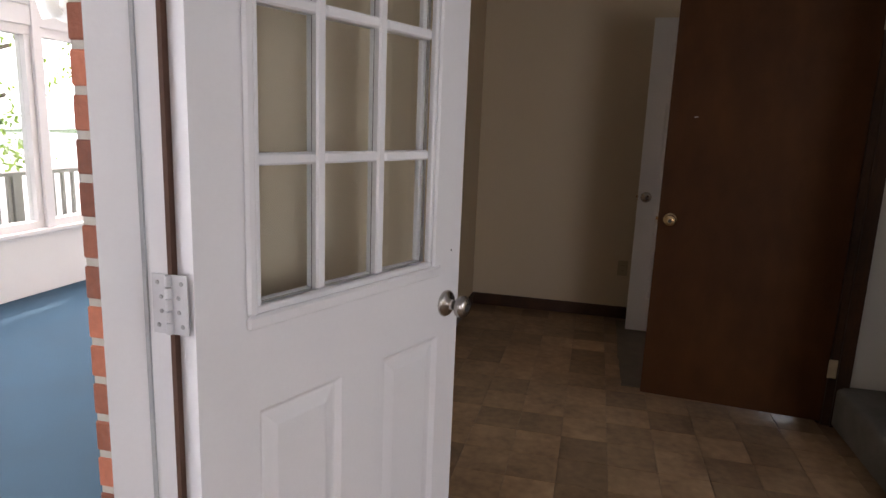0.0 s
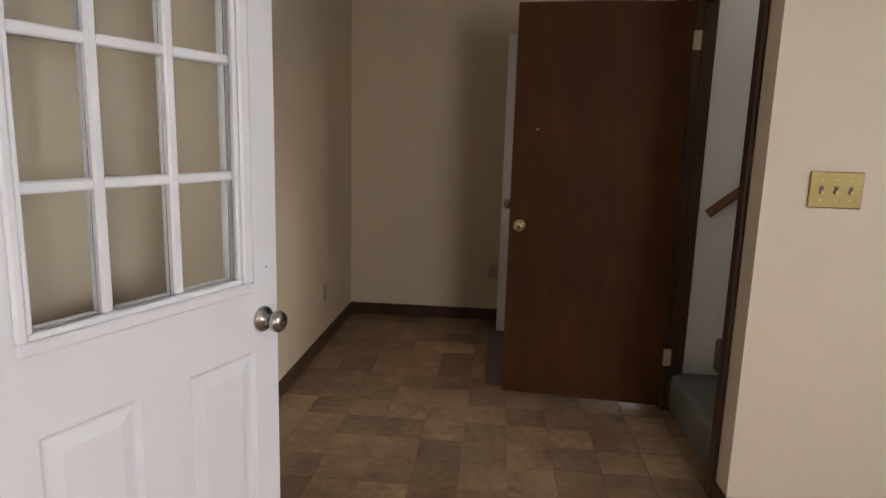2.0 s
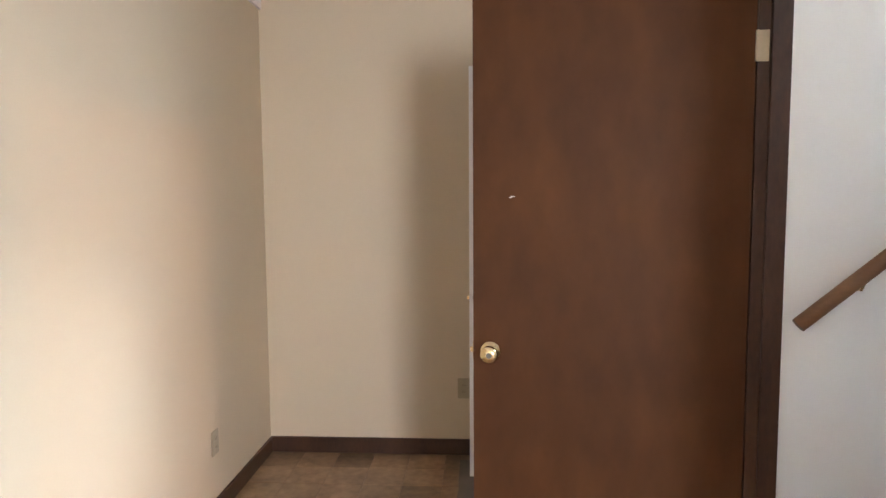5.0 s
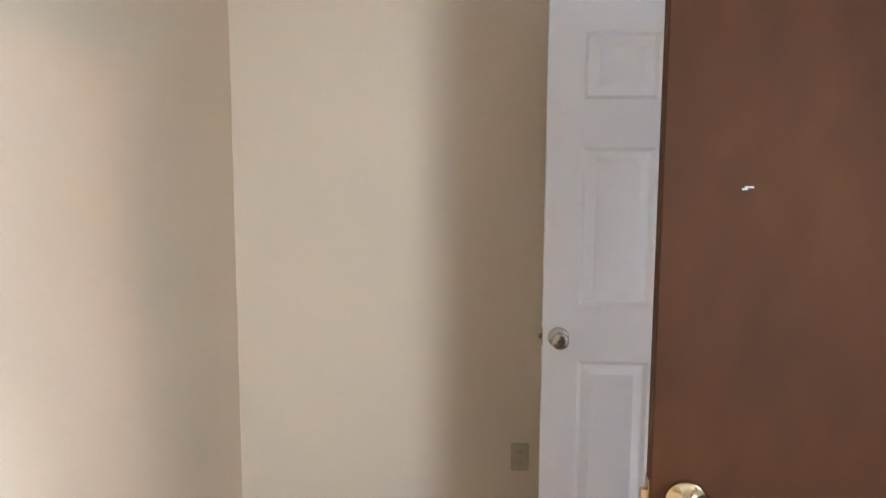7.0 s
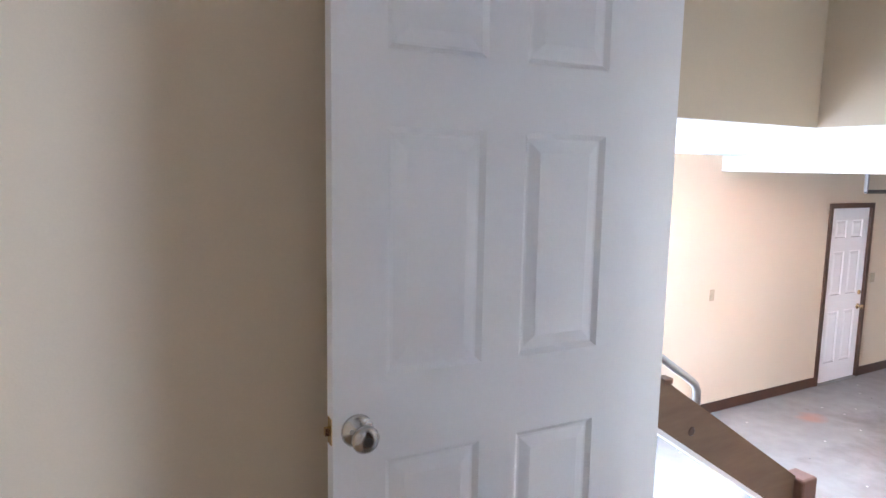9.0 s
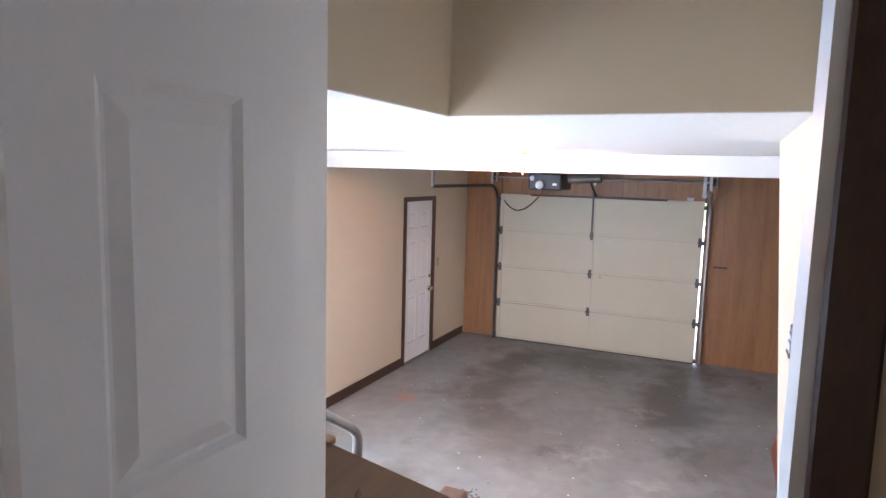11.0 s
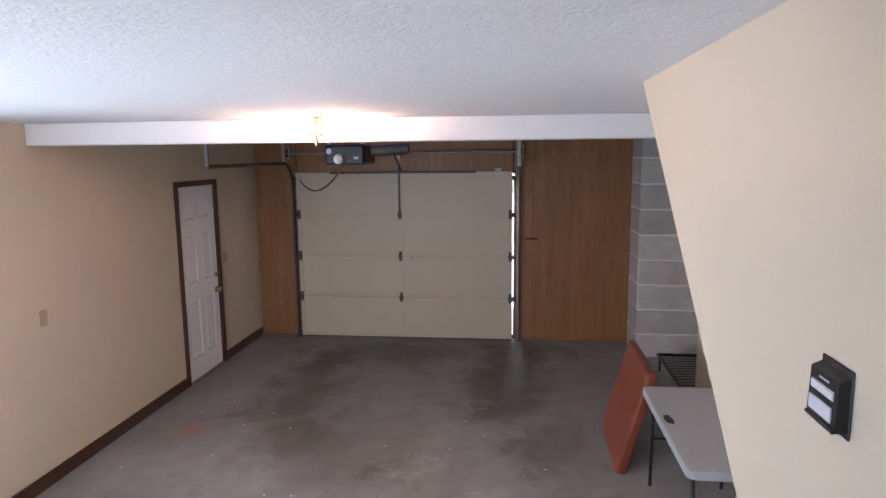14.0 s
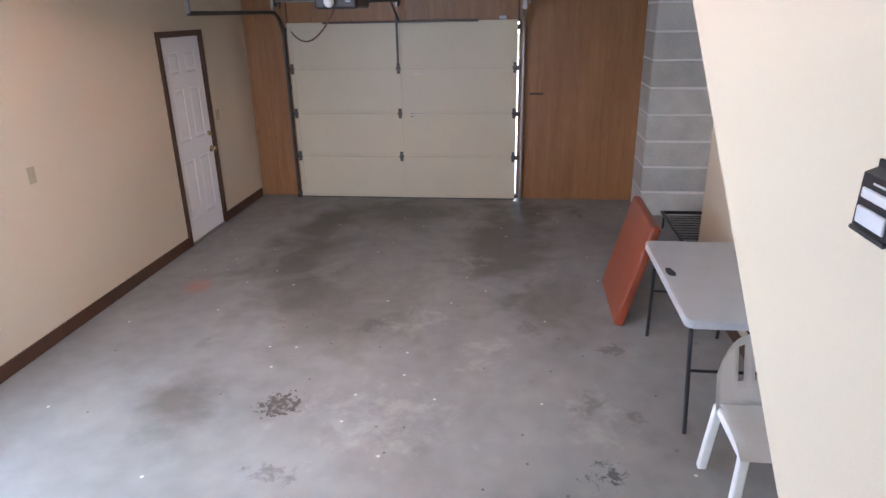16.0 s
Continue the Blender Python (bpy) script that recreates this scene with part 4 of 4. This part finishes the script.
for s in (-1, 1):
    part("socket", tube([(0, 0.012 * s, -0.108), (0, 0.05 * s, -0.108)], 0.016, 12), BRASS, lamp)
    part("bulb", lathe([(0.004, 0), (0.016, 0.003), (0.024, 0.02), (0.040, 0.05), (0.043, 0.07), (0.033, 0.098), (0.004, 0.11)], 16, m=pose(0, 0.05 * s, -0.108, -90 * s, 0, 0)), BULB, lamp, "lit bare bulb", True)

# ---- storage side: table, red board, rack, chair ----
table = thing("folding_table", 4.515, 2.69, SLAB, 0, "grey plastic folding table with black steel legs", "table")
bm = box(0, 1.25, 0, 0.61, 0.652, 0.70)
bmesh.ops.bevel(bm, geom=[e for e in bm.edges if abs(e.verts[0].co.z - e.verts[1].co.z) > 0.01], offset=0.05, segments=5, affect="EDGES", profile=0.5)
bmesh.ops.bevel(bm, geom=[e for e in bm.edges if e.verts[0].co.z > 0.69 and e.verts[1].co.z > 0.69], offset=0.008, segments=2, affect="EDGES", profile=0.5)
part("tabletop", bm, TABLE_GREY, table)
# The top is uncut; a thin black sheet paints the grip opening's shade.
part("handle_hole_shade", prism([(0.60, 0.535), (0.66, 0.525), (0.74, 0.545), (0.73, 0.575), (0.66, 0.585), (0.61, 0.57)], "z", 0.7004, 0.7012), BLACK, table, "black sheet painting the shade in the hand grip opening")
for x, lean in ((0.13, -0.14), (1.12, 0.02)):
    for y in (0.06, 0.55):
        part("leg", tube([(x, y, 0.655), (x + lean, y, 0.0)], 0.0125, 10), BLACK, table)
    part("crossbar", tube([(x + lean * 0.45, 0.06, 0.36), (x + lean * 0.45, 0.55, 0.36)], 0.009, 8), BLACK, table)
    part("brace", tube([(x + lean * 0.2, 0.2, 0.52), (0.62, 0.3, 0.645)], 0.008, 8), BLACK, table)

red = thing("leaning_board", 5.79, 3.462, SLAB + 0.004, 0, "red-brown vinyl padded card table top leaning on edge", "folded table", rx=15)
part("pad", box(0, 0.83, -0.075, 0, 0, 0.82, 0.022, seg=3), RED_VINYL, red)
part("clasp", box(0.3, 0.36, -0.079, -0.075, 0.3, 0.36), BRASS, red)

rack = thing("wire_rack", 6.9, 2.2, SLAB, 0, "low black wire rack on the concrete floor", "rack")
bm = tube([(0, 0, 0.18), (1.25, 0, 0.18), (1.25, 0.46, 0.18), (0, 0.46, 0.18), (0, 0, 0.18)], 0.016, 8)
part("rim", bm, BLACK, rack)
for k in range(1, 16):
    part("wire", tube([(0.08 * k, 0, 0.18), (0.08 * k, 0.46, 0.18)], 0.005, 6), BLACK, rack)
for x, y in product((0.02, 1.23), (0.02, 0.44)):
    part("leg", tube([(x, y, 0.18), (x, y, 0)], 0.012, 8), BLACK, rack)

chair = thing("garden_chair", 4.0, 3.0, SLAB, 0, "white moulded plastic garden chair beside the table", "chair")
seat = bmesh.new()
NS = 9
grid = [[seat.verts.new((-0.22 + 0.44 * i / (NS - 1), (-0.215 + 0.43 * j / (NS - 1)) * (1 - 0.10 * i / (NS - 1)), 0.425 - 0.035 * max(0, 1 - (2 * i / (NS - 1) - 1.2) ** 2) * (1 - (2 * j / (NS - 1) - 1) ** 2) - 0.03 * max(0, 1 - i / 1.5))) for j in range(NS)] for i in range(NS)]
for i, j in product(range(NS - 1), range(NS - 1)):
    seat.faces.new((grid[i][j], grid[i + 1][j], grid[i + 1][j + 1], grid[i][j + 1]))
bmesh.ops.solidify(seat, geom=seat.faces[:], thickness=0.018)
part("seat", seat, WHITE_PLASTIC, chair, smooth=True)
for sx_, sy in product((-1, 1), (-1, 1)):
    bx, by = 0.19 * sx_, 0.19 * sy
    prof = [(bx - 0.022, by - 0.022), (bx + 0.022, by - 0.022), (bx + 0.022, by + 0.022), (bx - 0.022, by + 0.022)]
    lg = prism(prof, "z", 0, 0.40)
    for v in lg.verts:
        if v.co.z < 0.1:
            v.co.x += 0.035 * sx_
            v.co.y += 0.03 * sy
    bmesh.ops.bevel(lg, geom=lg.edges[:], offset=0.008, segments=2, affect="EDGES", profile=0.5)
    part("leg", lg, WHITE_PLASTIC, chair)
back = bmesh.new()
NC, NR = 17, 9


def back_point(i, j):
    """A shell that curls forward at its sides, with a rounded top; every other inner column is a slot."""
    y = -0.215 + 0.43 * i / (NC - 1)
    top = 0.42 + 0.33 * (1 - 0.55 * abs(y / 0.215) ** 3.2)
    z = 0.40 + (top - 0.40) * j / (NR - 1)
    return (0.195 + 0.30 * (z - 0.40) - 0.9 * y * y, y * (1 + 0.10 * (z - 0.40)), z)


mesh_points = [[back.verts.new(back_point(i, j)) for j in range(NR)] for i in range(NC)]
for i, j in product(range(NC - 1), range(NR - 1)):
    if not (i in (4, 8, 11) and 3 <= j <= 6):
        back.faces.new((mesh_points[i][j], mesh_points[i + 1][j], mesh_points[i + 1][j + 1], mesh_points[i][j + 1]))
bmesh.ops.solidify(back, geom=back.faces[:], thickness=0.016)
part("backrest", back, WHITE_PLASTIC, chair, "slotted white backrest", smooth=True)
for y in (-0.1925, 0.1925):
    part("apron", box(-0.19, 0.19, y - 0.0075, y + 0.0075, 0.36, 0.405, 0.004), WHITE_PLASTIC, chair)

# ---- sunroom track light, garden beyond the glass ----
track = thing("track_light", -3.2, 3.7, 2.45, 0, "white twin spotlights under the sunroom ceiling", "spotlight")
part("bar", box(-0.02, 0.02, -0.2, 0.3, -0.03, 0, 0.004), WHITE_PLASTIC, track)
for y, tilt in ((-0.06, 28), (0.1, -20)):
    part("arm", tube([(0, y, -0.03), (0, y, -0.40)], 0.008), WHITE_PLASTIC, track)
    part("shade", lathe([(0.01, 0.09), (0.04, 0.085), (0.052, 0.05), (0.062, -0.07), (0.056, -0.07), (0.046, 0.04), (0.01, 0.05)], 20, m=pose(0, y, -0.47, tilt, 0, 0)), WHITE_PLASTIC, track, smooth=True)
deck_rail = thing("deck_railing", -6.2, -1.0, -1.3, 0, "weathered grey wooden deck railing in the garden", "railing")
for k in range(8):
    part("post", box(-0.045, 0.045, 1.4 * k, 1.4 * k + 0.09, 0, 1.9), DECK, deck_rail)
part("top_rail", box(-0.07, 0.07, -0.1, 10.0, 1.9, 1.94), DECK, deck_rail)
part("lower_rail", box(-0.02, 0.02, 0, 9.9, 1.05, 1.13), DECK, deck_rail)
for k in range(66):
    part("baluster", box(-0.018, 0.018, 0.15 * k + 0.05, 0.15 * k + 0.09, 1.13, 1.9), DECK, deck_rail)


def tree(x, y, seed, high):
    rnd = random.Random(seed)
    ob = thing("tree", x, y, -1.3, 0, "leafy green tree in the sunny garden", "tree")
    bm = tube([(0, 0, 0), (0.05, 0.04, high * 0.3), (-0.05, 0.1, high * 0.6), (0.02, 0.05, high * 0.9)], 0.14, 9)
    for _ in range(9):
        a, z = rnd.uniform(0, math.tau), rnd.uniform(0.25, 0.8) * high
        tube([(0, 0, z), (0.8 * math.cos(a), 0.8 * math.sin(a), z + 0.5), (1.7 * math.cos(a), 1.7 * math.sin(a), z + 0.8)], 0.045, 6, bm)
    part("trunk", bm, BARK, ob)
    bm = bmesh.new()
    clumps = [(rnd.gauss(0, 1.0), rnd.gauss(0, 1.0), high * rnd.uniform(0.3, 1.05)) for _ in range(70)]
    for cx, cy, cz in clumps:
        for _ in range(55):
            c = Vector((cx + rnd.gauss(0, 0.28), cy + rnd.gauss(0, 0.28), cz + rnd.gauss(0, 0.24)))
            q = Euler((rnd.uniform(0, 6), rnd.uniform(0, 6), rnd.uniform(0, 6))).to_matrix()
            bm.faces.new([bm.verts.new(c + q @ Vector(v)) for v in ((-0.07, 0, 0), (0, -0.035, 0.01), (0.07, 0, 0), (0, 0.035, 0.01))])
    part("crown", bm, LEAF, ob)
    return ob


tree(-11.2, 9.0, 3, 5.5)

# ---- pieces: bricks, blocks, planks, tiles ----
def pieces(name, bm, mat, parent, places):
    first = part(name, bm, mat, parent)
    for k, m in enumerate(places):
        ob = first if k == 0 else new(name, first.data)
        ob.parent = parent
        ob.matrix_basis = m


course = 0.0725
pieces("brick", box(-0.113, 0, 0, 0.20, 0, 0.058, 0.003), BRICK, brick_wall, [Matrix.Translation((-0.602, 1.14 + (0.0 if k % 2 == 0 else -0.0), -0.2 + course * k)) for k in range(35)])
pier = wall("wall_block_pier", box(8.612, END + 0.05, 2.12, 2.808, SLAB, 1.62), BLOCK_JOINT, "painted concrete block pier with pale joints")
rows = [(k, -0.965 + 0.288 * k) for k in range(9)]
pieces("block", box(8.60, 9.16, 2.11, 2.82, 0, 0.264, 0.01), BLOCK, pier, [Matrix.Translation((0, 0, z)) for k, z in rows])

end_panels = structure(new("wall_panelling"), "brown vertical wood panelling round the overhead door", "wall")
rnd = random.Random(4)


def planks(y0, y1, z0, z1):
    y = y0
    while y < y1 - 0.02:
        w = rnd.choice((0.10, 0.17, 0.2, 0.3))
        b = min(y + w, y1)
        part("plank", box(END + 0.045, END + 0.06, y + 0.0008, b - 0.0008, z0, z1, 0.001), PANELLING, end_panels)
        y = b


planks(2.76, 4.225, SLAB + 0.005, GARAGE_TOP - 0.003)
planks(7.01, FAR - 0.003, SLAB + 0.005, GARAGE_TOP - 0.003)
planks(4.247, 7.007, 1.17, GARAGE_TOP - 0.003)
part("slot", box(END + 0.040, END + 0.0445, 3.93, 4.09, 0.325, 0.348), BLACK, end_panels, "dark slit in the panelling")

SIZE = 0.2
spots = [(i, j) for i in range(11) for j in range(21) if 0.75 + SIZE * j < BACK - 0.02]
tile_mesh = box(0.0008, SIZE - 0.0008, 0.0008, SIZE - 0.0008, -0.0055, 0.0, 0.0012)
pieces("tile", tile_mesh, VINYL, floor_hall, [Matrix.Translation((LEFT + SIZE * i, 0.746 + SIZE * j, 0)) for i, j in spots if LEFT + SIZE * (i + 1) < RIGHT + 0.2 and (0.746 + SIZE * j > 2.5 or LEFT + SIZE * i > -0.5)])
